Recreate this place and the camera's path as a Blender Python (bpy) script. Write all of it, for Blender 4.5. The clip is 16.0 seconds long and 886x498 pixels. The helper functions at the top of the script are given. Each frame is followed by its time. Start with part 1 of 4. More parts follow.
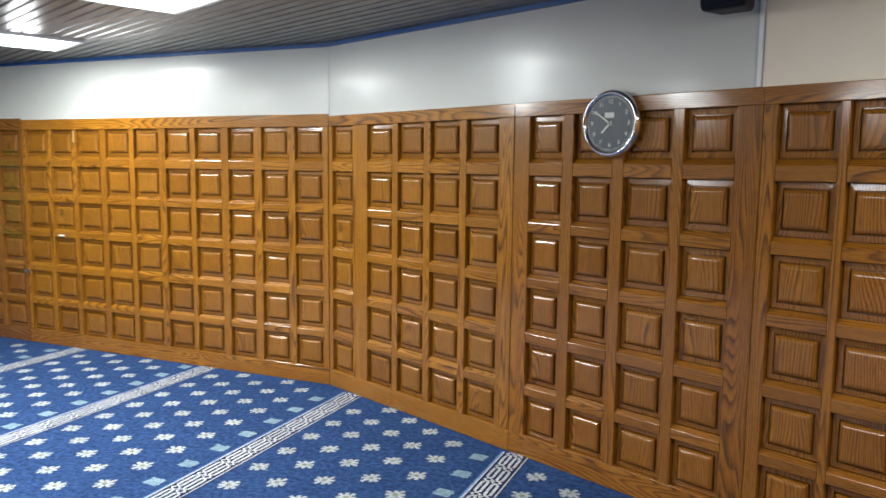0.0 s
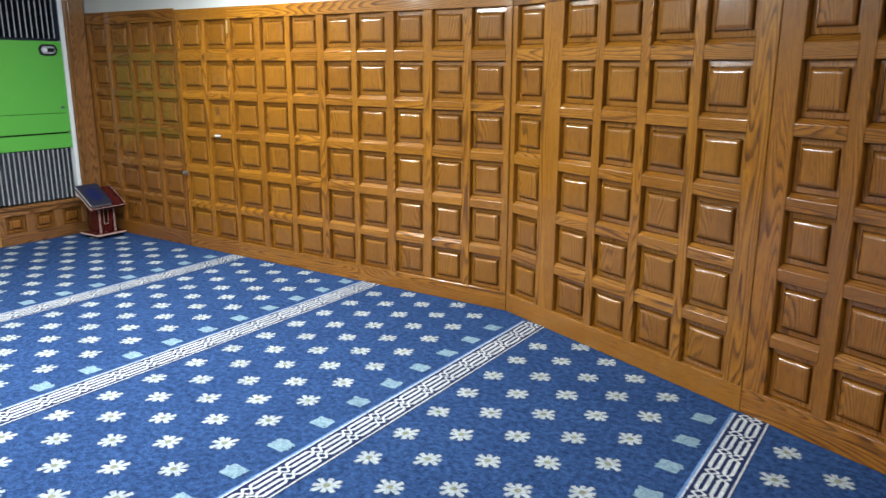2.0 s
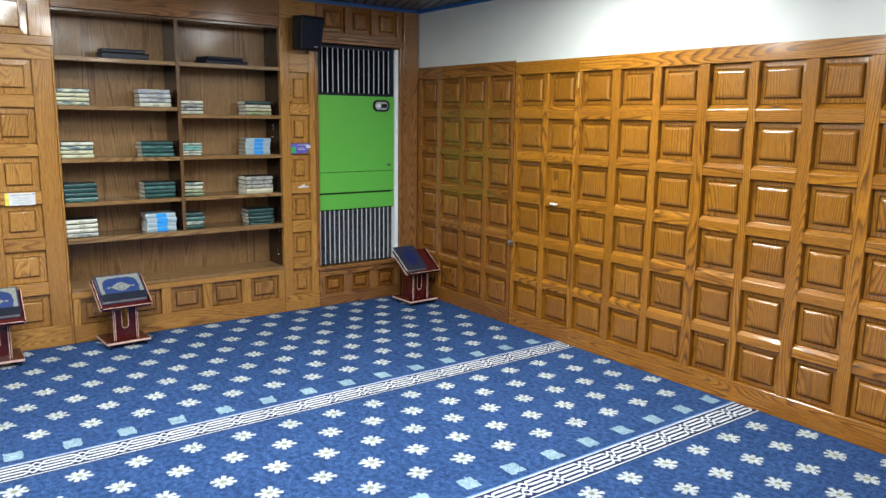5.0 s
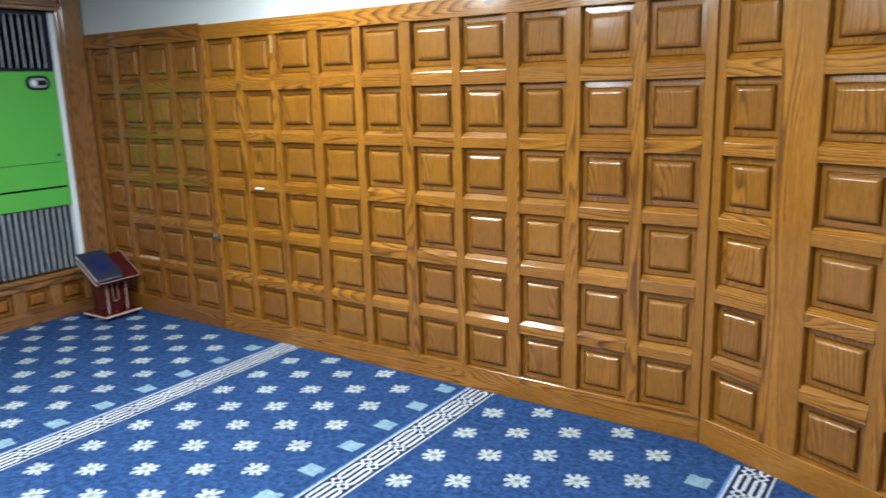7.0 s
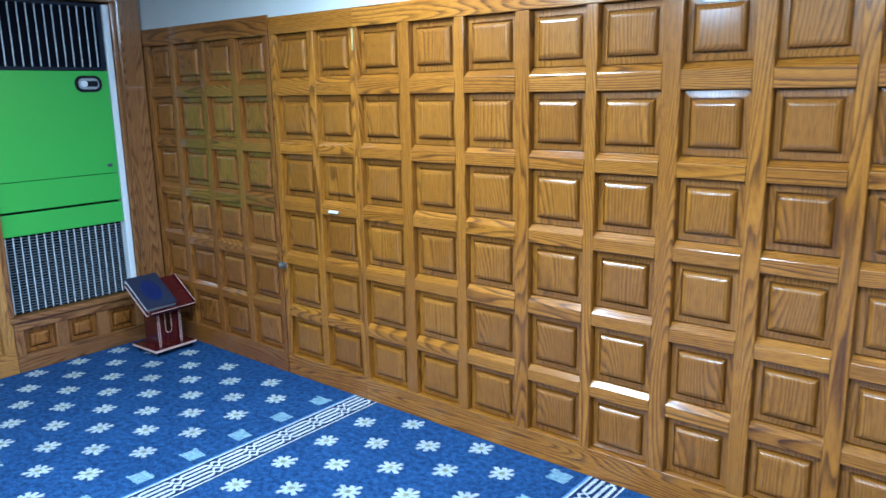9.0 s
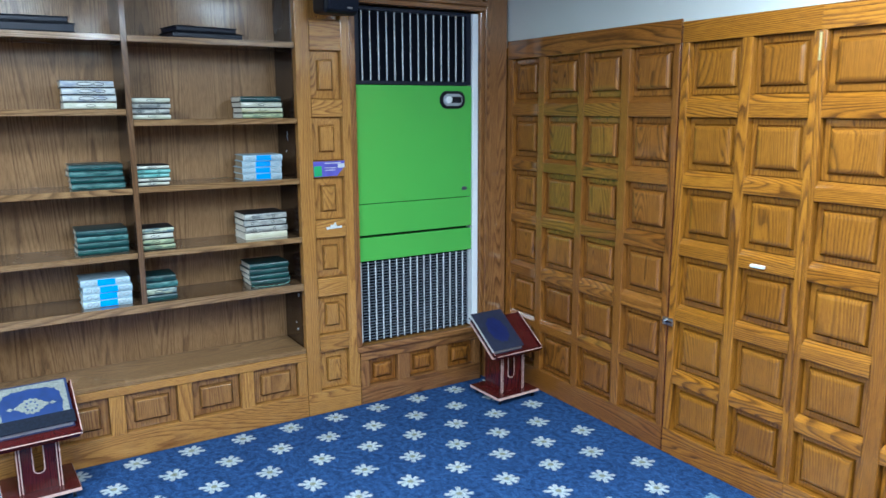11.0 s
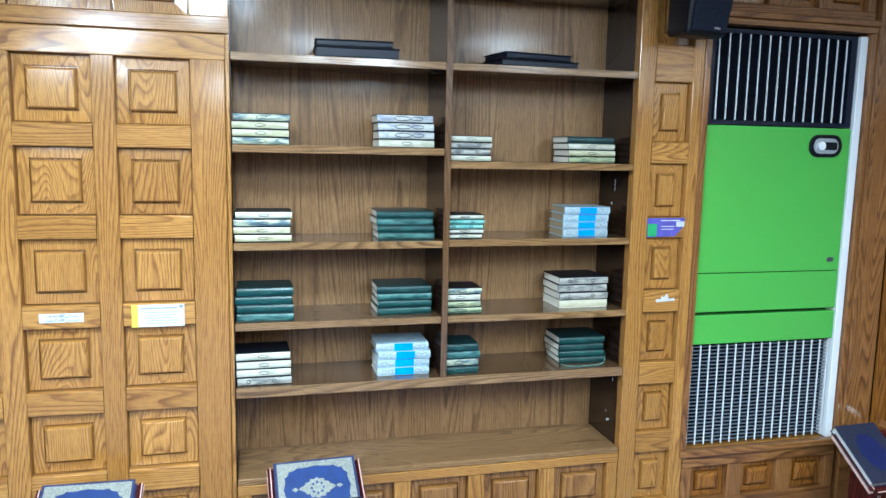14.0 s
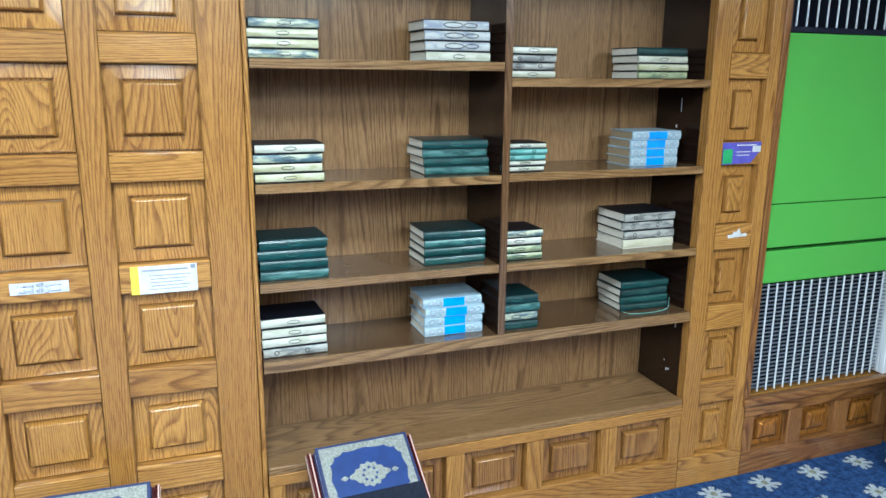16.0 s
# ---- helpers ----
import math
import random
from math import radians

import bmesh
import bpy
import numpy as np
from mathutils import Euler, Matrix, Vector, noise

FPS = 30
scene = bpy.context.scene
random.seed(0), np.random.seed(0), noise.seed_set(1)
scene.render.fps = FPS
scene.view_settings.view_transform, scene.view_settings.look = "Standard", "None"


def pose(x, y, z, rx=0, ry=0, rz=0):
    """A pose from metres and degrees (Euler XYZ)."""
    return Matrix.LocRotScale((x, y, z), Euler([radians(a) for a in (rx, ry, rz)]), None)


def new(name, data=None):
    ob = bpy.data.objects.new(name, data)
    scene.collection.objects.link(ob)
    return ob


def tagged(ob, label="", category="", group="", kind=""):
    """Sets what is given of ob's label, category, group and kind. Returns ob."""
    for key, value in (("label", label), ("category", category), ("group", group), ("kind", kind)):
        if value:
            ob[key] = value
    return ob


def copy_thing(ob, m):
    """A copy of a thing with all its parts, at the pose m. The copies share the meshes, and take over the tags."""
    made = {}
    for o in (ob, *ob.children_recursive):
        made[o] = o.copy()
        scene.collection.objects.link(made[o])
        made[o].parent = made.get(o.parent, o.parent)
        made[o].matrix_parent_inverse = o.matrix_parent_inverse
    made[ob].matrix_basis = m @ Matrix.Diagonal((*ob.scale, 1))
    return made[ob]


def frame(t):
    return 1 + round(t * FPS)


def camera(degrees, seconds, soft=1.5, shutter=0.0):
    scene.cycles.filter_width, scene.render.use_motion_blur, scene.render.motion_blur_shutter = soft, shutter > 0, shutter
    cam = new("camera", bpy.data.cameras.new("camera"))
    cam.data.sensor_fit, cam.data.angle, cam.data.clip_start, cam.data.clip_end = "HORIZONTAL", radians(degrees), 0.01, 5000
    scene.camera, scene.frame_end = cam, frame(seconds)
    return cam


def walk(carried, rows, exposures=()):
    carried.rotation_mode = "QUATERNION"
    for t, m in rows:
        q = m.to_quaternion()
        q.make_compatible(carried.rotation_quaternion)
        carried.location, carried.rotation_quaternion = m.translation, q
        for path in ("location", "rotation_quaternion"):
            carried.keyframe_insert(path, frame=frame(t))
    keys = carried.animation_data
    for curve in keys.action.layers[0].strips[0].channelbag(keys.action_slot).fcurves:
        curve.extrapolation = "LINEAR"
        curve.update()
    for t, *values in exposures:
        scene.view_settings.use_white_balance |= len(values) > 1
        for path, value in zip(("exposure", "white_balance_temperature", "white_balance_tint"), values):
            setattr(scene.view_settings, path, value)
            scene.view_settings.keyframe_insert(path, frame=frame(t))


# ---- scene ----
cam = camera(61.4, 16.0, shutter=0.2)
METRES, EYE, TILT, LEAN, TURN = 6.38, 1.65, 0.0, 0.0, 23.3
ROWS = [
    (0.0, 0.0, 0.0, 0.0, 0.07, -6.41, -0.62),
    (0.5, -0.0269, 0.0298, -0.0025, -5.85, -8.27, -1.39),
    (1.0, -0.0428, 0.0496, -0.0066, -3.22, -10.85, -2.1),
    (1.5, -0.0501, 0.0869, -0.012, 4.28, -12.88, -1.37),
    (2.0, -0.0607, 0.1219, -0.0132, 10.63, -13.77, -0.25),
    (2.5, -0.0917, 0.1475, -0.0103, 15.15, -13.07, -0.04),
    (3.0, -0.1259, 0.1721, -0.0074, 22.33, -11.42, 0.37),
    (3.5, -0.1511, 0.201, -0.0107, 32.61, -10.88, -0.31),
    (6.0, -0.2233, 0.278, -0.0034, 26.51, -9.48, 0.51),
    (6.5, -0.2162, 0.3174, -0.0019, 21.83, -10.53, 2.05),
    (7.0, -0.2074, 0.3477, -0.0084, 11.17, -12.35, 1.53),
    (7.5, -0.2145, 0.3744, -0.0066, 0.54, -12.8, 0.13),
    (8.0, -0.2365, 0.4023, -0.005, 0.09, -11.9, 0.27),
    (8.5, -0.2556, 0.4298, -0.008, 8.64, -12.48, 0.98),
    (9.0, -0.2696, 0.4701, -0.0055, 16.25, -12.06, 1.07),
    (9.5, -0.3003, 0.4947, -0.0081, 22.02, -12.34, 0.92),
    (10.0, -0.3452, 0.5068, -0.0018, 27.16, -11.43, 0.97),
    (12.5, -0.4815, 0.5361, -0.0013, 41.83, -10.39, -0.88),
    (13.0, -0.4968, 0.5356, -0.0003, 43.38, -8.95, -1.04),
    (13.5, -0.5277, 0.5464, 0.0002, 48.79, -7.92, -0.61),
    (14.0, -0.5519, 0.5553, -0.0001, 52.42, -7.73, -1.15),
    (14.5, -0.5742, 0.5506, -0.0008, 52.29, -7.8, -1.4),
    (15.0, -0.6039, 0.5377, 0.0007, 50.38, -8.45, -1.36),
    (15.5, -0.6258, 0.5341, -0.0041, 48.52, -10.29, -1.24),
    (16.0, -0.6561, 0.5479, -0.0067, 46.33, -13.17, -0.56),
]
walk(cam, [(t, pose(0, 0, EYE, TILT, LEAN, TURN) @ pose(METRES * x, METRES * y, METRES * z, 90 + pitch, roll, yaw)) for t, x, y, z, yaw, pitch, roll in ROWS],
     exposures=[(0.0, 0.0, 6400, 9), (1.0, 0.0, 6050, 7), (3.5, -0.05, 6550, 9), (6.0, -0.05, 6250, 7), (7.0, -0.05, 5850, 5), (7.5, -0.02, 5250, 1), (8.5, 0.08, 4600, 0), (10.0, 0.08, 4700, 0), (12.5, 0.58, 5800, 5), (13.0, 0.6, 5450, 3), (14.5, 0.5, 5250, 1), (16.0, 0.36, 5450, 2)])

# ---- world and lights ----
world = bpy.data.worlds.new("world")
scene.world = world
world.use_nodes = True
world.node_tree.nodes["Background"].inputs[0].default_value = (0.9, 0.95, 1.0, 1)
world.node_tree.nodes["Background"].inputs[1].default_value = 0.006

CEIL = 2.51
SLANT = 22.6                      # the slanted wall and the ceiling grid turn by this
UX, UY = math.cos(radians(SLANT)), -math.sin(radians(SLANT))
VX, VY = -UY, UX
LAMP_POWER = 43.0
FILL_POWER = 11.0               # fill added under each lamp to brighten the upper walls
lamp_places = []                  # rows of lamps along the slanted grid
# past the first two, unseen lamps set by reflections and for brightness
for i, v in ((-1, 0), (0, 0), (2.1, -0.2), (-0.5, 1.2), (-1, 2.4), (0, 2.4), (1, 2.4), (-0.5, 4.8), (0.5, 4.8)):
    lamp_places.append((-3.0 + 2.11 * i * UX - v * VX, 3.03 + 2.11 * i * UY - v * VY))
for px, py in lamp_places:
    light = bpy.data.lights.new("ceiling_lamp_light", "AREA")
    light.shape, light.size, light.size_y = "RECTANGLE", 0.54, 0.54
    light.energy, light.color, light.spread = LAMP_POWER, (0.955, 1.0, 0.995), radians(178)
    ob = new("ceiling_lamp_light", light)
    ob.matrix_basis = pose(px, py, CEIL - 0.025, 0, 0, -SLANT)
    # added fill, no source of its own: sends light sideways below the ceiling
    fill_light = bpy.data.lights.new("added_side_fill", "POINT")
    fill_light.energy, fill_light.color, fill_light.shadow_soft_size = FILL_POWER, (0.955, 1.0, 0.995), 0.09
    ob = new("added_side_fill", fill_light)
    ob.matrix_basis = pose(px, py, CEIL - 0.11)


# ---- materials ----
def material(name):
    m = bpy.data.materials.new(name)
    m.use_nodes = True
    nt = m.node_tree
    return m, nt, nt.nodes["Principled BSDF"]


def node(nt, kind, **values):
    n = nt.nodes.new(kind)
    for key, value in values.items():
        n.inputs[key.replace("_", " ")].default_value = value
    return n


def ramp(nt, src, stops):
    r = nt.nodes.new("ShaderNodeValToRGB")
    els = r.color_ramp.elements
    while len(els) < len(stops):
        els.new(0.5)
    for e, (pos, col) in zip(els, stops):
        e.position, e.color = pos, (*col, 1)
    nt.links.new(src, r.inputs[0])
    return r.outputs[0]


def mixed(nt, mode, fac, a, b):
    n = nt.nodes.new("ShaderNodeMix")
    n.data_type, n.blend_type = "RGBA", mode
    for sock, v in ((n.inputs[0], fac), (n.inputs[6], a), (n.inputs[7], b)):
        if isinstance(v, bpy.types.NodeSocket):
            nt.links.new(v, sock)
        else:
            sock.default_value = (*v, 1) if isinstance(v, tuple) else v
    return n.outputs[2]


def placed(nt, scale, shift=7.0):
    """Object coordinates, shifted by a random number of each object and stretched."""
    tc = nt.nodes.new("ShaderNodeTexCoord")
    info = nt.nodes.new("ShaderNodeObjectInfo")
    mul = nt.nodes.new("ShaderNodeVectorMath")
    mul.operation = "SCALE"
    comb = nt.nodes.new("ShaderNodeCombineXYZ")
    nt.links.new(info.outputs["Random"], comb.inputs[0])
    nt.links.new(info.outputs["Random"], comb.inputs[1])
    nt.links.new(info.outputs["Random"], comb.inputs[2])
    nt.links.new(comb.outputs[0], mul.inputs[0])
    mul.inputs["Scale"].default_value = shift
    add = nt.nodes.new("ShaderNodeVectorMath")
    add.operation = "ADD"
    nt.links.new(tc.outputs["Object"], add.inputs[0])
    nt.links.new(mul.outputs[0], add.inputs[1])
    mp = nt.nodes.new("ShaderNodeMapping")
    mp.inputs["Scale"].default_value = scale
    nt.links.new(add.outputs[0], mp.inputs[0])
    return mp.outputs[0], info.outputs["Random"]


def bump(nt, bsdf, height, strength, distance=0.002):
    b = node(nt, "ShaderNodeBump", Strength=strength, Distance=distance)
    nt.links.new(height, b.inputs["Height"])
    nt.links.new(b.outputs[0], bsdf.inputs["Normal"])


def maths(nt, kind, a, b):
    n = nt.nodes.new("ShaderNodeMath")
    n.operation = kind
    for sock, v in zip(n.inputs, (a, b)):
        if isinstance(v, bpy.types.NodeSocket):
            nt.links.new(v, sock)
        else:
            sock.default_value = v
    return n.outputs[0]


def wood(name, pale, mid, dark, along="z", rough=0.40, coat=1.0, rings=42.0, lines=75.0, grain=5.0, contrast=1.0, stretch=0.09):
    """Varnished oak: straight and flame-shaped year rings, streaks, open pores along the grain, and a tone of its own for each piece."""
    m, nt, p = material(name)
    up = along == "z"
    vec, rnd = placed(nt, (1, 1, stretch) if up else (stretch, 1, 1))
    warp = node(nt, "ShaderNodeTexNoise", Scale=grain, Detail=1.6, Roughness=0.45)
    nt.links.new(vec, warp.inputs["Vector"])
    xyz = nt.nodes.new("ShaderNodeSeparateXYZ")
    nt.links.new(vec, xyz.inputs[0])
    across = maths(nt, "ADD", xyz.outputs[0 if up else 2], xyz.outputs[1])
    count = maths(nt, "ADD", maths(nt, "MULTIPLY", warp.outputs["Fac"], rings), maths(nt, "MULTIPLY", across, lines))
    saw = maths(nt, "FRACT", count, 0.0)
    flame = ramp(nt, saw, [(0.0, mid), (0.04, dark), (0.16, dark), (0.42, mid), (0.80, pale), (1.0, mid)])
    streak = node(nt, "ShaderNodeTexNoise", Scale=1.0, Detail=3.0, Roughness=0.65)
    vec4, _ = placed(nt, (70, 70, 2.2) if up else (2.2, 70, 70), 5.0)
    nt.links.new(vec4, streak.inputs["Vector"])
    c = mixed(nt, "MIX", ramp(nt, streak.outputs["Fac"], [(0.36, (0.0, 0.0, 0.0)), (0.68, (0.5, 0.5, 0.5))]), flame, pale)
    vec2, _ = placed(nt, (520, 520, 20) if up else (20, 520, 520), 3.0)
    pores = node(nt, "ShaderNodeTexNoise", Scale=1.0, Detail=3.0, Roughness=0.6)
    nt.links.new(vec2, pores.inputs["Vector"])
    c = mixed(nt, "MULTIPLY", 0.6 * contrast, c, ramp(nt, pores.outputs["Fac"], [(0.38, (0.36, 0.25, 0.16)), (0.52, (1, 1, 1))]))
    broad = node(nt, "ShaderNodeTexNoise", Scale=2.0, Detail=3.0)
    vec3, _ = placed(nt, (1, 1, 0.6), 11.0)
    nt.links.new(vec3, broad.inputs["Vector"])
    c = mixed(nt, "MULTIPLY", 0.5, c, ramp(nt, broad.outputs["Fac"], [(0.3, (0.74, 0.70, 0.66)), (0.65, (1.0, 1.0, 1.0))]))
    c = mixed(nt, "MULTIPLY", 0.6, c, ramp(nt, rnd, [(0.0, (0.66, 0.60, 0.55)), (0.5, (0.88, 0.86, 0.83)), (1.0, (1.0, 1.0, 1.0))]))
    nt.links.new(c, p.inputs["Base Color"])
    nt.links.new(ramp(nt, broad.outputs["Fac"], [(0.3, (rough - 0.06,) * 3), (0.7, (rough + 0.08,) * 3)]), p.inputs["Roughness"])
    p.inputs["Specular IOR Level"].default_value = 0.25
    p.inputs["Coat Weight"].default_value = coat
    p.inputs["Coat Roughness"].default_value = 0.12
    bump(nt, p, pores.outputs["Fac"], 0.14, 0.001)
    film = node(nt, "ShaderNodeBump", Strength=0.10, Distance=0.001)
    nt.links.new(streak.outputs["Fac"], film.inputs["Height"])
    nt.links.new(film.outputs[0], p.inputs["Coat Normal"])
    return m


def plain(name, color, rough=0.5, metal=0.0, noise_scale=30.0, amount=0.15, bump_strength=0.05, coat=0.0, shine=0.5):
    m, nt, p = material(name)
    vec, rnd = placed(nt, (1, 1, 1))
    n = node(nt, "ShaderNodeTexNoise", Scale=noise_scale, Detail=4.0)
    nt.links.new(vec, n.inputs["Vector"])
    lo = tuple(c * (1 - amount) for c in color)
    hi = tuple(min(1, c * (1 + amount)) for c in color)
    nt.links.new(ramp(nt, n.outputs["Fac"], [(0.3, lo), (0.7, hi)]), p.inputs["Base Color"])
    p.inputs["Roughness"].default_value = rough
    p.inputs["Metallic"].default_value = metal
    p.inputs["Specular IOR Level"].default_value = shine
    p.inputs["Coat Weight"].default_value = coat
    p.inputs["Coat Roughness"].default_value = 0.12
    if bump_strength:
        bump(nt, p, n.outputs["Fac"], bump_strength)
    return m


HONEY = ((0.47, 0.197, 0.014), (0.36, 0.144, 0.011), (0.11, 0.037, 0.004))
OAK = ((0.55, 0.285, 0.066), (0.46, 0.228, 0.050), (0.25, 0.106, 0.021))
BROWN = ((0.35, 0.140, 0.019), (0.27, 0.105, 0.015), (0.11, 0.039, 0.006))
m_honey_v = wood("honey_oak_upright", *HONEY)
m_honey_h = wood("honey_oak_level", *HONEY, along="x")
m_honey_p = wood("honey_oak_panel", (0.39, 0.161, 0.012), (0.31, 0.125, 0.010), (0.145, 0.054, 0.005), rings=30.0, grain=4.0, stretch=0.16)
# the honey oak, somewhat darker, for the right part of the slanted wall
HONEY_DARKER = ((0.40, 0.157, 0.012), (0.31, 0.117, 0.009), (0.11, 0.037, 0.004))
m_honey_darker_v = wood("darker_honey_oak_upright", *HONEY_DARKER)
m_honey_darker_h = wood("darker_honey_oak_level", *HONEY_DARKER, along="x")
m_honey_darker_p = wood("darker_honey_oak_panel", *HONEY_DARKER, rings=30.0, grain=4.0, stretch=0.16)
m_oak_v = wood("oak_upright", *OAK)
m_oak_p = wood("oak_panel", *OAK, rings=75.0, lines=45.0, grain=4.5, stretch=0.14)
m_oak_h = wood("oak_level", *OAK, along="x")
m_brown_v = wood("brown_oak_upright", *BROWN)
m_brown_h = wood("brown_oak_level", *BROWN, along="x")
m_brown_p = wood("brown_oak_panel", *BROWN, rings=50.0, lines=40.0, grain=4.5, stretch=0.13)
m_oak_d = wood("dark_oak_panel", (0.40, 0.205, 0.060), (0.32, 0.155, 0.042), (0.17, 0.070, 0.016), rings=30.0, grain=4.0, stretch=0.16)
m_veneer = wood("brown_veneer", (0.40, 0.250, 0.118), (0.33, 0.200, 0.092), (0.18, 0.102, 0.045), rough=0.34, coat=0.2, rings=55.0, grain=4.5, lines=40.0, stretch=0.04)
m_shelf = wood("shelf_wood", (0.19, 0.115, 0.058), (0.15, 0.087, 0.043), (0.08, 0.043, 0.02), along="x", rough=0.22, coat=0.6)
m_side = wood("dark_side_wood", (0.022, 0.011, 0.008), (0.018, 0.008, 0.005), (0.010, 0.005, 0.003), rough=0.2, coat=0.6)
m_post = wood("red_brown_oak", (0.37, 0.176, 0.055), (0.29, 0.130, 0.039), (0.14, 0.055, 0.016), rings=50.0, lines=45.0)
m_post_h = wood("red_brown_oak_level", (0.37, 0.176, 0.055), (0.29, 0.130, 0.039), (0.14, 0.055, 0.016), along="x")
m_white_wall = plain("glossy_white_wall", (0.56, 0.565, 0.53), 0.34, 0, 2.5, 0.03, 0.08, coat=0.14)
m_cream_wall = plain("cream_wall", (0.84, 0.76, 0.61), 0.45, 0, 3.0, 0.04, 0.03)
m_slat = plain("grey_metal_ceiling", (0.17, 0.17, 0.175), 0.35, 0.6, 8.0, 0.2)
m_gap = plain("dark_ceiling_void", (0.012, 0.012, 0.014), 0.9)
m_blue_trim = plain("blue_trim", (0.02, 0.09, 0.28), 0.4)
m_green = plain("green_enamel", (0.115, 0.435, 0.07), 0.2, 0, 2.0, 0.03, 0.012, coat=0.4)
m_black = plain("black_plastic", (0.004, 0.005, 0.009), 0.45, shine=0.25)
m_cloth = plain("black_cloth", (0.010, 0.013, 0.024), 0.8, 0, 90, 0.3, 0.2, shine=0.2)
m_void = plain("grille_void", (0.002, 0.003, 0.007), 0.8, shine=0.1)
m_slate = plain("slate_metal", (0.06, 0.065, 0.085), 0.4)
m_slate_dark = plain("dark_slate_metal", (0.22, 0.25, 0.30), 0.35)
m_navy_metal = plain("dark_blue_metal", (0.006, 0.009, 0.022), 0.4, shine=0.3)
m_white = plain("white_enamel", (0.78, 0.80, 0.80), 0.35, 0, 5, 0.03)
m_chrome = plain("chrome", (0.75, 0.76, 0.78), 0.12, 1.0, 20, 0.05, 0.0)
m_silver = plain("silver_paint", (0.34, 0.36, 0.38), 0.35)
m_steel = plain("brushed_steel", (0.5, 0.5, 0.5), 0.35, 1.0)
m_clock_face = plain("slate_clock_face", (0.055, 0.07, 0.085), 0.35, 0, 20, 0.1)
m_cream_print = plain("pale_print", (0.72, 0.72, 0.66), 0.5)
m_mahogany = wood("mahogany_veneer", (0.095, 0.012, 0.012), (0.075, 0.009, 0.009), (0.04, 0.005, 0.005), rough=0.22, coat=0.6)
m_edging = plain("pink_edging", (0.62, 0.42, 0.36), 0.4)
m_pages = plain("book_pages", (0.66, 0.62, 0.52), 0.8, 0, 200, 0.15)
m_paper = plain("white_paper", (0.62, 0.63, 0.63), 0.6)
m_ink_dark = plain("dark_blue_ink", (0.015, 0.04, 0.14), 0.6)
m_ink_grey = plain("grey_ink", (0.26, 0.28, 0.31), 0.6)
m_yellow = plain("yellow_paper", (0.75, 0.62, 0.06), 0.6)
m_purple = plain("purple_card", (0.10, 0.09, 0.42), 0.4)
m_card_green = plain("green_card", (0.05, 0.38, 0.12), 0.4)


def lit(name, color, strength):
    m, nt, p = material(name)
    p.inputs["Emission Color"].default_value = (*color, 1)
    p.inputs["Emission Strength"].default_value = strength
    p.inputs["Base Color"].default_value = (0.8, 0.8, 0.8, 1)
    return m


m_diffuser = lit("lamp_diffuser", (1.0, 0.97, 0.92), 5.0)


def carpet(name, low, high, fine=170.0):
    """Cut pile: tufts, a brushed nap and broad patches trodden flat."""
    m, nt, p = material(name)
    tc = nt.nodes.new("ShaderNodeTexCoord")
    tuft = node(nt, "ShaderNodeTexNoise", Scale=fine, Detail=2.0, Roughness=0.7)
    nap = node(nt, "ShaderNodeTexNoise", Scale=34.0, Detail=5.0, Roughness=0.78)
    broad = node(nt, "ShaderNodeTexNoise", Scale=3.5, Detail=3.0)
    for n in (tuft, nap, broad):
        nt.links.new(tc.outputs["Object"], n.inputs["Vector"])
    c = ramp(nt, nap.outputs["Fac"], [(0.32, low), (0.68, high)])
    c = mixed(nt, "MULTIPLY", 0.75, c, ramp(nt, tuft.outputs["Fac"], [(0.36, (0.26, 0.28, 0.34)), (0.58, (1, 1, 1))]))
    c = mixed(nt, "MULTIPLY", 0.5, c, ramp(nt, broad.outputs["Fac"], [(0.35, (0.7, 0.72, 0.78)), (0.65, (1, 1, 1))]))
    nt.links.new(c, p.inputs["Base Color"])
    p.inputs["Roughness"].default_value = 0.95
    p.inputs["Specular IOR Level"].default_value = 0.1
    bump(nt, p, mixed(nt, "MULTIPLY", 1.0, tuft.outputs["Color"], nap.outputs["Color"]), 0.9, 0.006)
    return m


m_carpet = carpet("blue_carpet", (0.009, 0.024, 0.080), (0.060, 0.135, 0.330))
m_flower = carpet("cream_pile", (0.44, 0.49, 0.50), (0.64, 0.69, 0.70))
m_flower_heart = carpet("olive_pile", (0.24, 0.25, 0.17), (0.40, 0.40, 0.28))
m_pale = carpet("pale_blue_pile", (0.22, 0.36, 0.44), (0.40, 0.53, 0.60))
m_band = carpet("navy_pile", (0.012, 0.02, 0.07), (0.03, 0.05, 0.14))
m_strand = carpet("white_pile", (0.66, 0.68, 0.68), (0.84, 0.85, 0.84))
m_band_edge = carpet("light_blue_pile", (0.16, 0.30, 0.62), (0.26, 0.42, 0.74))


# ---- mesh helpers ----
def mesh_of(name, verts, faces, mat, smooth=False):
    me = bpy.data.meshes.new(name)
    me.from_pydata(verts, [], faces)
    me.materials.append(mat)
    if smooth:
        me.polygons.foreach_set("use_smooth", [True] * len(me.polygons))
    me.update()
    return me


def piece(name, me, parent, at=(0, 0, 0), label="", turn=(0, 0, 0)):
    ob = new(name, me)
    ob.parent = parent
    ob.matrix_basis = pose(*at, *turn)
    return tagged(ob, label)


def part(name, bm, mat, parent, label="", smooth=False):
    me = bpy.data.meshes.new(name)
    bmesh.ops.recalc_face_normals(bm, faces=bm.faces)
    bm.to_mesh(me)
    bm.free()
    for m in mat if isinstance(mat, (list, tuple)) else (mat,):
        me.materials.append(m)
    if smooth:
        me.polygons.foreach_set("use_smooth", [True] * len(me.polygons))
    ob = new(name, me)
    ob.parent = parent
    return tagged(ob, label)


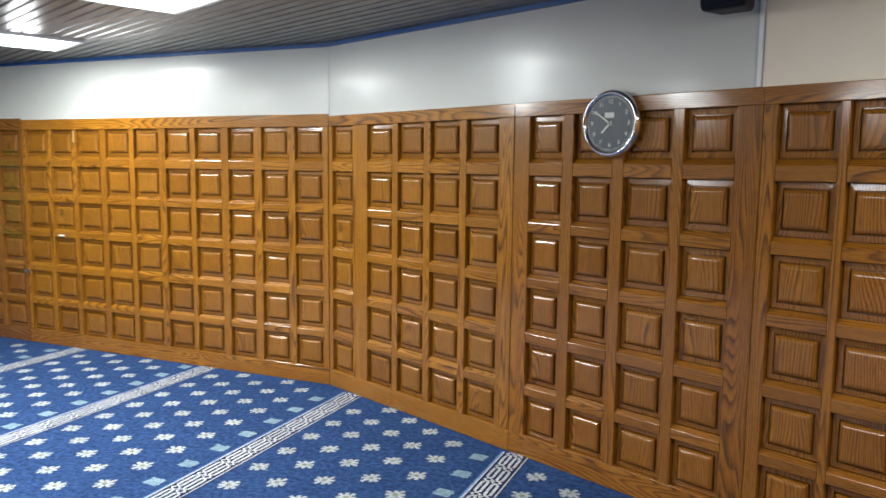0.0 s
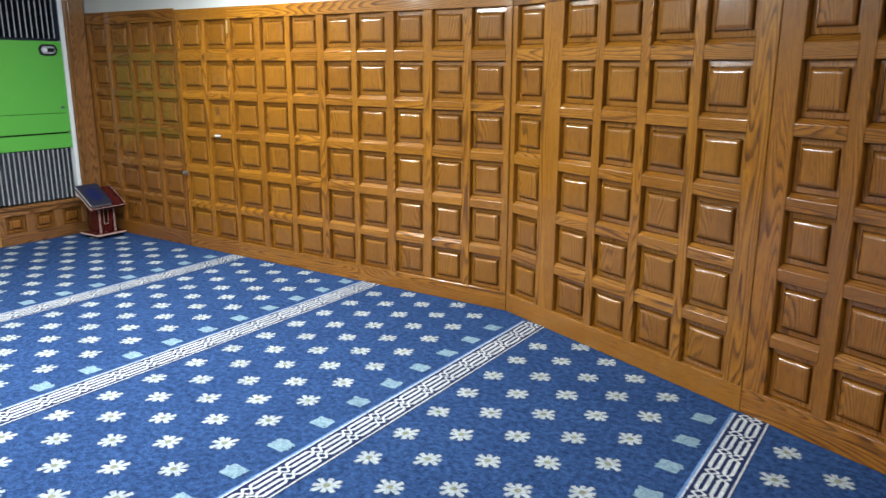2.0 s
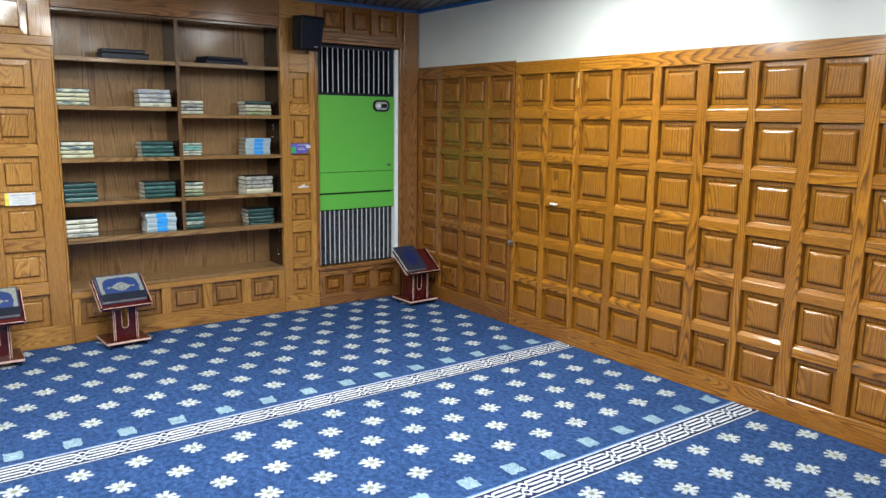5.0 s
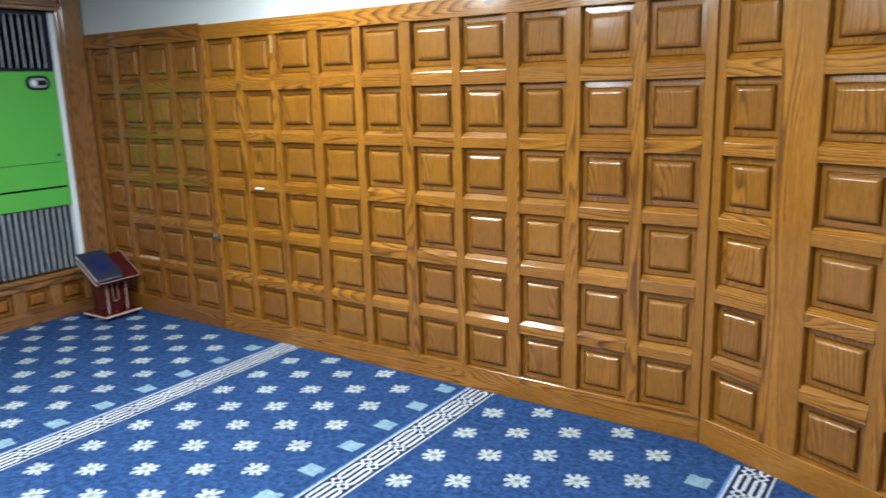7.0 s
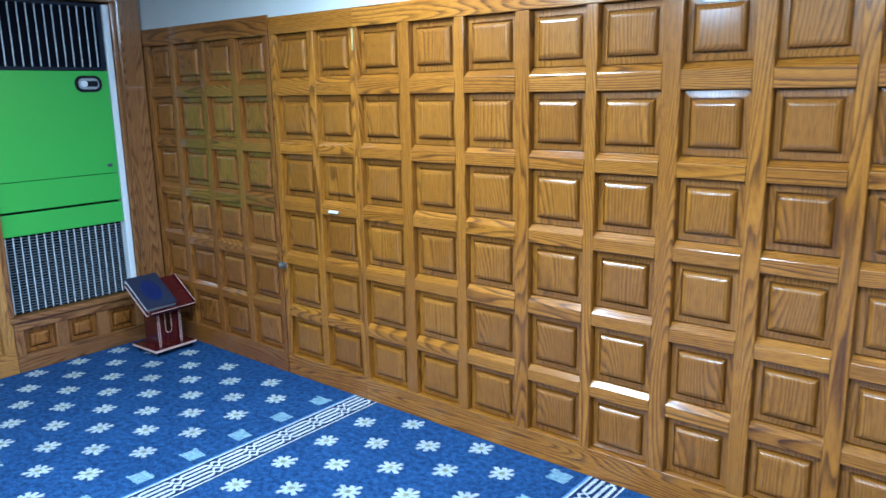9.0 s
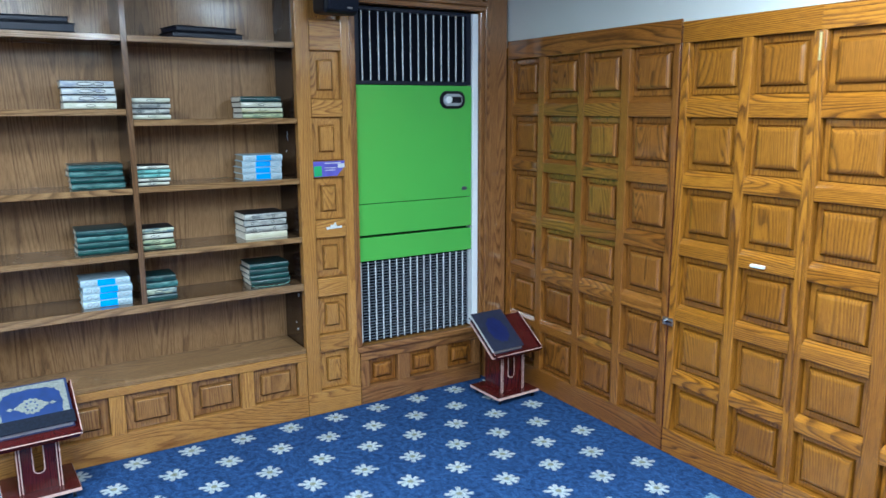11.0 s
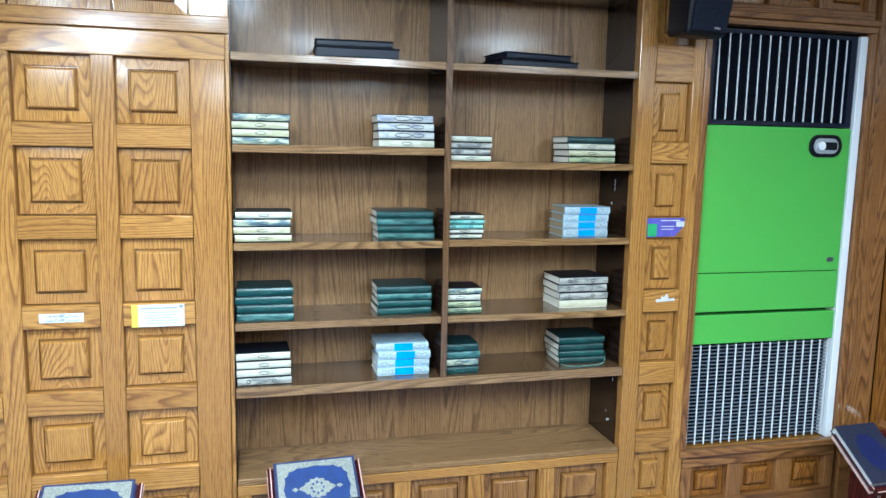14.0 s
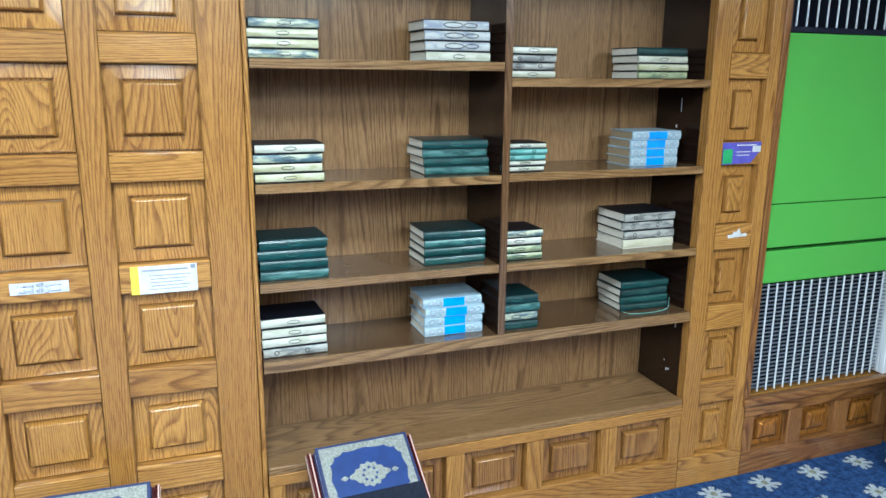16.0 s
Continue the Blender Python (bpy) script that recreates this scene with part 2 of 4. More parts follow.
def box(bm, x0, x1, y0, y1, z0, z1, bevel=0.0, m=None, seg=1):
    r = bmesh.ops.create_cube(bm, size=1.0)
    t = Matrix.LocRotScale(((x0 + x1) / 2, (y0 + y1) / 2, (z0 + z1) / 2), None, (abs(x1 - x0), abs(y1 - y0), abs(z1 - z0)))
    bmesh.ops.transform(bm, matrix=t, verts=r["verts"])
    vs = r["verts"]
    if bevel:
        es = list({e for v in vs for e in v.link_edges})
        b = bmesh.ops.bevel(bm, geom=es, offset=bevel, segments=seg, affect="EDGES", profile=0.5)
        vs = list({v for f in b["faces"] for v in f.verts} | {v for v in vs if v.is_valid})
    if m is not None:
        bmesh.ops.transform(bm, matrix=m, verts=vs)
    return vs


def boxed(x0, x1, y0, y1, z0, z1, bevel=0.0, m=None, seg=1):
    bm = bmesh.new()
    box(bm, x0, x1, y0, y1, z0, z1, bevel, m, seg)
    return bm


def cylinder(bm, r, depth, m, segments=32, r2=None):
    made = bmesh.ops.create_cone(bm, cap_ends=True, segments=segments, radius1=r, radius2=r if r2 is None else r2, depth=depth)
    bmesh.ops.transform(bm, matrix=m, verts=made["verts"])


def lathe(bm, profile, m, segments=48):
    """Turns a profile of (radius, height) round the z axis, then places it."""
    rings = []
    for r, h in profile:
        rings.append([bm.verts.new(m @ Vector((r * math.cos(a), r * math.sin(a), h))) for a in (2 * math.pi * k / segments for k in range(segments))])
    for a, b in zip(rings, rings[1:]):
        for k in range(segments):
            bm.faces.new((a[k], a[(k + 1) % segments], b[(k + 1) % segments], b[k]))


MESHES = {}


def bar_mesh(w, h, mat, deep=0.043, soft=0.022):
    """A stile or rail, its face at y = 0 and its middle at the origin. A rail has a wide sloping top edge, a stile two eased ones."""
    key = ("bar", round(w, 3), round(h, 3), mat.name, deep, soft)
    if key not in MESHES:
        level = w >= h
        half, end = (h / 2, w / 2) if level else (w / 2, h / 2)
        up = min(soft, half * 0.66)
        low = min(0.004, up)
        prof = [(-half, deep), (-half, low), (-half + low * 0.35, low * 0.35), (-half + low, 0.0), (half - up, 0.0), (half - up * 0.86, up * 0.06), (half - up * 0.06, up * 0.90), (half, up), (half, deep)]
        if not level:
            prof = [(-half, deep), (-half, up), (-half + up * 0.3, up * 0.3), (-half + up, 0.0), (half - up, 0.0), (half - up * 0.3, up * 0.3), (half, up), (half, deep)]
        n = len(prof)
        verts = [((p, y, c) if not level else (c, y, p)) for c in (-end, end) for p, y in prof]
        faces = [(k, k + 1, n + k + 1, n + k) for k in range(n - 1)] + [tuple(range(n))[::-1], tuple(range(n, 2 * n))]
        if not level:
            faces = [f[::-1] for f in faces]
        me = mesh_of("bar", verts, faces, mat)
        MESHES[key] = me
    return MESHES[key]


def panel_mesh(w, h, mat, inset=0.034, edge=0.022):
    """A raised and fielded panel that fills a recess of w by h: four mitred, rounded borders round a flat field."""
    key = ("panel", round(w, 3), round(h, 3), mat.name, inset, edge)
    if key not in MESHES:
        a, b, i = w / 2, h / 2, min(inset, w / 3.6, h / 3.6)
        turns = [radians(15 + 15 * k) for k in range(6)]
        prof = [(0.0, 0.042), (0.003, 0.042), (0.004, 0.030), (i - 0.0065, 0.028), (i - 0.006, 0.040), (i - 0.0005, 0.040), (i + 0.0006, 0.0255)]
        first = len(prof) - 1
        prof += [(i + edge * (1 - math.cos(q)), 0.0255 - 0.0165 * math.sin(q)) for q in turns]
        verts, faces, soft_ = [], [], []
        for side in range(4):
            n = len(verts)
            for e, y in prof:
                x, z = a - e, b - e
                verts += [[(-x, y, z), (x, y, z)], [(x, y, z), (x, y, -z)], [(x, y, -z), (-x, y, -z)], [(-x, y, -z), (-x, y, z)]][side]
            for k in range(len(prof) - 1):
                faces.append((n + 2 * k, n + 2 * k + 2, n + 2 * k + 3, n + 2 * k + 1))
                soft_.append(k >= first)
        n = len(verts)
        x, z, y = a - prof[-1][0], b - prof[-1][0], prof[-1][1]
        verts += [(-x, y, -z), (x, y, -z), (x, y, z), (-x, y, z)]
        faces.append((n, n + 1, n + 2, n + 3))
        me = mesh_of("panel", verts, faces, mat)
        me.polygons.foreach_set("use_smooth", soft_ + [False])
        MESHES[key] = me
    return MESHES[key]


ROW_TOP = (1.918, 1.598, 1.287, 0.976, 0.664, 0.358)
ROW_BOT = (1.692, 1.364, 1.054, 0.742, 0.428, 0.126)


def panelling(wall, cols, u0, u1, rows, z0, z1, mats, joints=(), inset=0.034, edge=0.022, slope=0.030):
    """Stiles, rails and raised panels on a wall, along its x axis. cols: (left, right) of each recess; rows: (bottom, top)."""
    mv, mh, mp = mats
    rows = sorted(rows)
    low, high = rows[0][0], rows[-1][1]
    edges = [u0] + [e for c in cols for e in c] + [u1]
    for a, b in zip(edges[0::2], edges[1::2]):
        cuts = [a] + [j for j in joints if a < j < b] + [b]
        for c, d in zip(cuts, cuts[1:]):
            if d - c > 0.004:
                piece("stile", bar_mesh(d - c - 0.0016, high - low, mv, soft=0.004), wall, ((c + d) / 2, 0, (high + low) / 2))
    cuts = [u0] + list(joints) + [u1]
    for a, b in zip(cuts, cuts[1:]):
        for lo, hi in ((z0, low), (high, z1)):
            if hi - lo > 0.01:
                piece("rail", bar_mesh(b - a - 0.0016, hi - lo - 0.0016, mh, soft=0.003), wall, ((a + b) / 2, 0, (lo + hi) / 2))
    for a, b in cols:
        gaps = [(hi, lo2) for (_, hi), (lo2, _) in zip(rows, rows[1:])]
        for lo, hi in gaps:
            piece("rail", bar_mesh(b - a - 0.001, hi - lo - 0.0004, mh, soft=slope), wall, ((a + b) / 2, 0.0008, (hi + lo) / 2))
        for lo, hi in rows:
            piece("panel", panel_mesh(b - a, hi - lo, mp, inset, edge), wall, ((a + b) / 2, 0, (lo + hi) / 2))


def backing(name, m, u0, u1, z0, z1, mat, y0=0.0425, y1=0.16):
    wall = new(name, mesh_of(name, *cube_data(u0, u1, y0, y1, z0, z1), mat))
    wall.matrix_basis = m
    return tagged(wall, kind="structure")


def cube_data(x0, x1, y0, y1, z0, z1):
    v = [(x, y, z) for x in (x0, x1) for y in (y0, y1) for z in (z0, z1)]
    f = [(0, 1, 3, 2), (4, 6, 7, 5), (0, 4, 5, 1), (2, 3, 7, 6), (0, 2, 6, 4), (1, 5, 7, 3)]
    return v, f


# ---- the room ----
X_W, Y_N = -7.42, 4.68
TOP = 1.994
M_NORTH = pose(0, Y_N, 0)
M_SLANT = pose(-2.93, Y_N, 0, 0, 0, -SLANT)
M_WEST = pose(X_W, 0, 0, 0, 0, 90)
SLANT_END = 5.2
EX, EY = -2.93 + SLANT_END * UX, Y_N + SLANT_END * UY
S_Y = -3.2

floor = tagged(new("floor", mesh_of("floor", *cube_data(X_W - 0.5, EX + 0.3, S_Y - 0.2, 5.0, -0.1, 0.0), m_carpet)), "deep blue cut-pile carpet with rows of cream flowers", kind="structure")


def ceiling_mesh():
    verts, faces = cube_data(X_W - 0.5, EX + 0.3, S_Y - 0.2, 5.0, CEIL + 0.03, CEIL + 0.12)
    mats = [0] * 6
    # metal strips turned with the lamps
    for k in range(-90, 76):
        c = k * 0.082
        n = len(verts)
        for s, z in ((-0.036, CEIL + 0.012), (-0.031, CEIL), (0.031, CEIL), (0.036, CEIL + 0.012)):
            for u in (-9.0, 9.0):
                verts.append((-3.0 + u * UX + (c + s) * VX, 1.0 + u * UY + (c + s) * VY, z))
        for i in range(3):
            faces.append((n + 2 * i, n + 2 * i + 1, n + 2 * i + 3, n + 2 * i + 2))
            mats.append(1)
    me = mesh_of("ceiling", verts, faces, m_gap)
    me.materials.append(m_slat)
    me.polygons.foreach_set("material_index", mats)
    return me


tagged(new("ceiling", ceiling_mesh()), "grey metal strip ceiling with dark joints", kind="structure")

# panelled north wall, the slanted wall and the west wall with its bookcase
wall_north = backing("wall_north", M_NORTH, X_W - 0.4, -2.93, 0, TOP - 0.004, m_honey_v)
tagged(wall_north, "honey oak panelled wall with six rows of raised panels")
wall_slant = backing("wall_northeast", M_SLANT, 0.0, SLANT_END, 0, TOP - 0.004, m_honey_v)
tagged(wall_slant, "honey oak panelled wall set at a slant")
wall_upper = backing("wall_upper_north", M_NORTH, X_W - 0.4, -2.93, TOP - 0.004, CEIL + 0.03, m_white_wall, 0.012)
tagged(wall_upper, "glossy white wall above the panelling")
wall_upper2 = backing("wall_upper_northeast", M_SLANT, -0.003, 3.13, TOP - 0.004, CEIL + 0.03, m_white_wall, 0.012)
tagged(wall_upper2, "glossy white wall above the slanted panelling")
wall_upper3 = backing("wall_upper_east", M_SLANT, 3.13, SLANT_END, TOP - 0.004, CEIL + 0.03, m_cream_wall, 0.008)
tagged(wall_upper3, "cream painted wall above the panelling")
wall_west = backing("wall_west", M_WEST, S_Y - 0.2, Y_N + 0.02, 0, CEIL + 0.03, m_veneer, 0.34, 0.45)
tagged(wall_west, "oak panelled wall with a built-in bookcase")
for n, u0, u1, z0, z1 in (("wall_west_panel_base", S_Y - 0.2, 1.781, 0, CEIL + 0.03), ("wall_west_base", 1.80, 3.37, 0, 0.36), ("wall_west_head", 1.80, 3.37, 2.28, CEIL + 0.03),
                          ("wall_west_pier", 3.389, 3.692, 0, CEIL + 0.03), ("wall_west_sill", 3.692, 4.50, 0, 0.335), ("wall_west_lintel", 3.692, 4.50, 2.18, CEIL + 0.03), ("wall_west_corner", 4.50, Y_N + 0.02, 0, CEIL + 0.03)):
    tagged(backing(n, M_WEST, u0, u1, z0, z1, m_oak_v, 0.0425, 0.34), "oak carcass behind the panels", kind="structure")
# unseen walls added to close the room; the wood colour cuts bounced light
wall_east = tagged(new("wall_east", mesh_of("wall_east", *cube_data(EX, EX + 0.15, S_Y, EY + 0.1, 0, CEIL + 0.03), m_honey_v)), "unseen honey-coloured wall added to close the room and limit bounced light", kind="structure")
wall_south = tagged(new("wall_south", mesh_of("wall_south", *cube_data(X_W - 0.3, EX + 0.15, S_Y - 0.15, S_Y, 0, CEIL + 0.03), m_honey_v)), "unseen honey-coloured wall added to close the room and limit bounced light", kind="structure")

# blue trim under the ceiling
for n, m, u0, u1 in (("trim_north", M_NORTH, X_W, -2.935), ("trim_northeast", M_SLANT, 0.005, SLANT_END), ("trim_west", M_WEST, S_Y, Y_N - 0.014)):
    t = new(n, mesh_of(n, *cube_data(u0, u1, -0.012, 0.0115 if m is not M_WEST else -0.003, CEIL - 0.028, CEIL - 0.004), m_blue_trim))
    t.matrix_basis = m
    tagged(t, "thin blue trim under the ceiling", kind="structure")

# ---- lamps in the ceiling ----
def ceiling_lamp():
    lamp = tagged(new("ceiling_lamp"), "square white ceiling lamp with a bright diffuser", "lamp", "ceiling lamps")
    bm = bmesh.new()
    for x0, x1, y0, y1 in ((-0.31, 0.31, -0.31, -0.285), (-0.31, 0.31, 0.285, 0.31), (-0.31, -0.285, -0.285, 0.285), (0.285, 0.31, -0.285, 0.285)):
        box(bm, x0, x1, y0, y1, -0.012, 0.02)
    part("lamp_rim", bm, m_white, lamp)
    part("diffuser", boxed(-0.285, 0.285, -0.285, 0.285, -0.004, 0.012), m_diffuser, lamp)
    return lamp


lamp = ceiling_lamp()
lamp.matrix_basis = pose(*lamp_places[0], CEIL - 0.006, 0, 0, -SLANT)
for px, py in lamp_places[1:]:
    copy_thing(lamp, pose(px, py, CEIL - 0.006, 0, 0, -SLANT))



# ---- air conditioner ----
def air_conditioner():
    ac = tagged(new("air_conditioner"), "bright green built-in air conditioner with dark grilles", "air conditioner")
    ac.matrix_basis = M_WEST
    a, b = 3.705, 4.437
    part("body", boxed(a - 0.008, 4.494, 0.075, 0.32, 0.34, 2.176), m_navy_metal, ac)
    part("side_strip", boxed(b + 0.004, 4.478, 0.004, 0.074, 0.345, 2.165, 0.003), m_white, ac, "white enamelled side strip")
    part("upper_panel", boxed(a, b, 0.012, 0.074, 1.135, 1.768, 0.004, seg=2), m_green, ac, "bright green enamelled panel")
    part("middle_panel", boxed(a, b, 0.012, 0.074, 0.962, 1.132, 0.003, seg=2), m_green, ac)
    part("lower_panel", boxed(a, b, 0.012, 0.074, 0.818, 0.948, 0.004, seg=2), m_green, ac)
    top = part("top_grille", boxed(a, b, 0.06, 0.074, 1.772, 2.165), m_void, ac, "black grille with thin white slats")
    bm = bmesh.new()
    for x0, x1, z0, z1 in ((a, b, 1.772, 1.79), (a, b, 2.15, 2.165), (a, a + 0.03, 1.79, 2.15), (b - 0.03, b, 1.79, 2.15)):
        box(bm, x0, x1, 0.02, 0.06, z0, z1)
    part("grille_rim", bm, m_navy_metal, top)
    slat = mesh_of("slat", *cube_data(-0.0022, 0.0022, 0.0, 0.005, 1.792, 2.148), m_white)
    for k in range(14):
        u = a + 0.05 + k * (b - a - 0.1) / 13
        piece("slat", slat, top, (u, 0.022, 0))
    low = part("bottom_grille", boxed(a, b, 0.06, 0.074, 0.352, 0.814), m_void, ac, "black grille with white upright slats")
    upright = mesh_of("slat", *cube_data(-0.0019, 0.0019, 0.0, 0.006, 0.356, 0.812), m_white)
    for k in range(17):
        piece("slat", upright, low, (a + 0.012 + k * (b - a - 0.024) / 16, 0.018, 0))
    level = mesh_of("blade", *cube_data(a, b, 0.0, 0.010, -0.0011, 0.0011), m_slate_dark)
    for k in range(27):
        piece("blade", level, low, (0, 0.040, 0.362 + k * 0.0168))
    # control window
    ctrl = part("control_panel", rounded_plate(4.305, 1.69, 0.165, 0.098, 0.045, 0.004, 0.0125), m_black, ac, "black oval control panel")
    part("control_bezel", rounded_plate(4.305, 1.69, 0.125, 0.066, 0.03, 0.0015, 0.005), m_silver, ctrl)
    part("display", rounded_plate(4.325, 1.69, 0.07, 0.034, 0.006, -0.001, 0.002), m_black, ctrl)
    bm = bmesh.new()
    cylinder(bm, 0.019, 0.016, Matrix.Translation((4.272, -0.005, 1.69)) @ pose(0, 0, 0, 90), 24)
    part("knob", bm, m_white, ctrl)
    part("badge", rounded_plate(4.385, 1.185, 0.032, 0.020, 0.006, 0.008, 0.0125), m_slate, ac, "small grey badge")
    return ac


def rounded_plate(u, z, w, h, r, y0, y1):
    bm = bmesh.new()
    pts = []
    for cx, cz, a0 in ((w / 2 - r, h / 2 - r, 0), (-w / 2 + r, h / 2 - r, 90), (-w / 2 + r, -h / 2 + r, 180), (w / 2 - r, -h / 2 + r, 270)):
        for k in range(7):
            a = radians(a0 + 15 * k)
            pts.append((u + cx + r * math.cos(a), z + cz + r * math.sin(a)))
    front = [bm.verts.new((x, y0, zz)) for x, zz in pts]
    back = [bm.verts.new((x, y1, zz)) for x, zz in pts]
    bm.faces.new(front)
    bm.faces.new(back[::-1])
    n = len(pts)
    for k in range(n):
        bm.faces.new((front[k], back[k], back[(k + 1) % n], front[(k + 1) % n]))
    return bm


air_conditioner()
# moulded wooden surround of the air conditioner
trim_ac = tagged(new("trim_surround"), "moulded oak surround of the air conditioner", kind="structure")
trim_ac.matrix_basis = M_WEST
for n, x0, x1, y0, y1, z0, z1 in (("moulding", 4.482, 4.510, -0.012, 0.02, 0.345, 2.178), ("moulding", 4.511, 4.519, -0.020, 0.0, 0.345, 2.2), ("moulding", 4.5205, 4.530, -0.014, 0.0, 0.345, 2.2), ("moulding", 3.672, 3.703, -0.008, 0.02, 0.345, 2.178),
                                  ("moulding", 3.672, 4.530, -0.012, 0.02, 2.179, 2.205), ("moulding", 3.672, 4.530, -0.022, 0.0, 2.206, 2.232), ("moulding", 3.672, 4.530, -0.018, 0.02, 0.312, 0.344)):
    part(n, boxed(x0, x1, y0, y1, z0, z1, 0.005, seg=2), m_post if z1 > 1 and x1 - x0 < 0.1 else m_post_h, trim_ac)


# ---- bookcase ----
SH_L = (1.968, 1.646, 1.290, 0.990)
SH_R = (1.968, 1.598, 1.294, 0.990)
B0, B1, MID = 1.792, 3.378, 2.590
BACK = 0.30


def bookcase():
    bc = tagged(new("bookcase"), "built-in dark oak bookcase, mostly empty, with stacked books", "bookcase")
    bc.matrix_basis = M_WEST
    part("back", boxed(B0 + 0.0016, B1 - 0.0016, BACK, BACK + 0.015, 0.36, 2.276), m_veneer, bc, "brown veneered back board")
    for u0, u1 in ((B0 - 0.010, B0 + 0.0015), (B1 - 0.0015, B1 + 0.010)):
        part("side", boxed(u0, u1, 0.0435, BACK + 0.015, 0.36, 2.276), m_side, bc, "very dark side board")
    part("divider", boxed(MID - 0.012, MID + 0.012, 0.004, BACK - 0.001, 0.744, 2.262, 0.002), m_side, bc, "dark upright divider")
    part("divider_edge", boxed(MID - 0.0125, MID + 0.0125, -0.002, 0.004, 0.744, 2.262, 0.001), m_edge_v, bc)
    part("top_board", boxed(B0 + 0.0016, B1 - 0.0016, 0.022, BACK, 2.262, 2.276), m_shelf, bc)
    for z in SH_L:
        shelf(bc, B0 + 0.002, MID - 0.0135, z)
    for z in SH_R:
        shelf(bc, MID + 0.0135, B1 - 0.002, z)
    shelf(bc, B0 + 0.002, B1 - 0.002, 0.742, 0.036)
    for y0, z0, w, h in ((0.10, 0.47, 0.012, 0.006), (0.115, 0.462, 0.006, 0.012), (0.08, 0.655, 0.005, 0.018), (0.13, 0.50, 0.005, 0.006), (0.15, 1.48, 0.003, 0.05), (0.17, 1.42, 0.006, 0.012)):
        part("scuff", boxed(B1 - 0.0025, B1 - 0.0016, y0, y0 + w, z0, z0 + h), m_paper, bc, "pale chip in the dark side board")
    part("deck", boxed(B0 + 0.002, B1 - 0.002, 0.0, BACK - 0.001, 0.361, 0.386, 0.003), m_veneer_h, bc, "worn brown bottom board")


def shelf(bc, u0, u1, z, thick=0.026):
    s = part("shelf", boxed(u0, u1, 0.006, BACK - 0.001, z - thick, z, 0.0015), m_shelf, bc)
    part("shelf_lipping", boxed(u0, u1, 0.0, 0.0055, z - thick - 0.001, z + 0.0005, 0.001), m_lip, s, "lighter oak edge strip")


m_veneer_h = wood("brown_deck", (0.38, 0.24, 0.11), (0.31, 0.185, 0.08), (0.16, 0.085, 0.034), along="x", rough=0.3, coat=0.3)
m_edge_v = wood("divider_edge_wood", (0.20, 0.115, 0.055), (0.16, 0.088, 0.04), (0.09, 0.045, 0.02), rough=0.3)
m_lip = wood("lipping", (0.33, 0.20, 0.085), (0.26, 0.15, 0.062), (0.13, 0.07, 0.026), along="x", rough=0.3)
bookcase()


# ---- books ----
def cover_material(name, color, rough=0.38):
    return plain(name, color, rough, 0, 60, 0.25, 0.08, coat=0.15)


def mottled(name, a, b, scale=(16, 60, 60), rough=0.36):
    """A spine coloured in two tones that run into each other along its length."""
    m, nt, p = material(name)
    vec, _ = placed(nt, scale)
    n = node(nt, "ShaderNodeTexNoise", Scale=1.0, Detail=3.0, Roughness=0.6)
    nt.links.new(vec, n.inputs["Vector"])
    nt.links.new(ramp(nt, n.outputs["Fac"], [(0.40, tuple(0.8 * c for c in a)), (0.56, tuple(0.8 * c for c in b))]), p.inputs["Base Color"])
    p.inputs["Roughness"].default_value = rough
    p.inputs["Coat Weight"].default_value = 0.2
    p.inputs["Coat Roughness"].default_value = 0.15
    return m


m_board = plain("blue_grey_board", (0.36, 0.47, 0.54), 0.35)
m_dark_board = plain("dark_green_board", (0.004, 0.022, 0.024), 0.35)
m_emblem = plain("dark_tooling", (0.05, 0.055, 0.05), 0.4)
m_emblem_green = plain("green_tooling", (0.045, 0.13, 0.11), 0.35)
m_tan_pages = plain("tan_pages", (0.30, 0.23, 0.14), 0.8, 0, 200, 0.2)
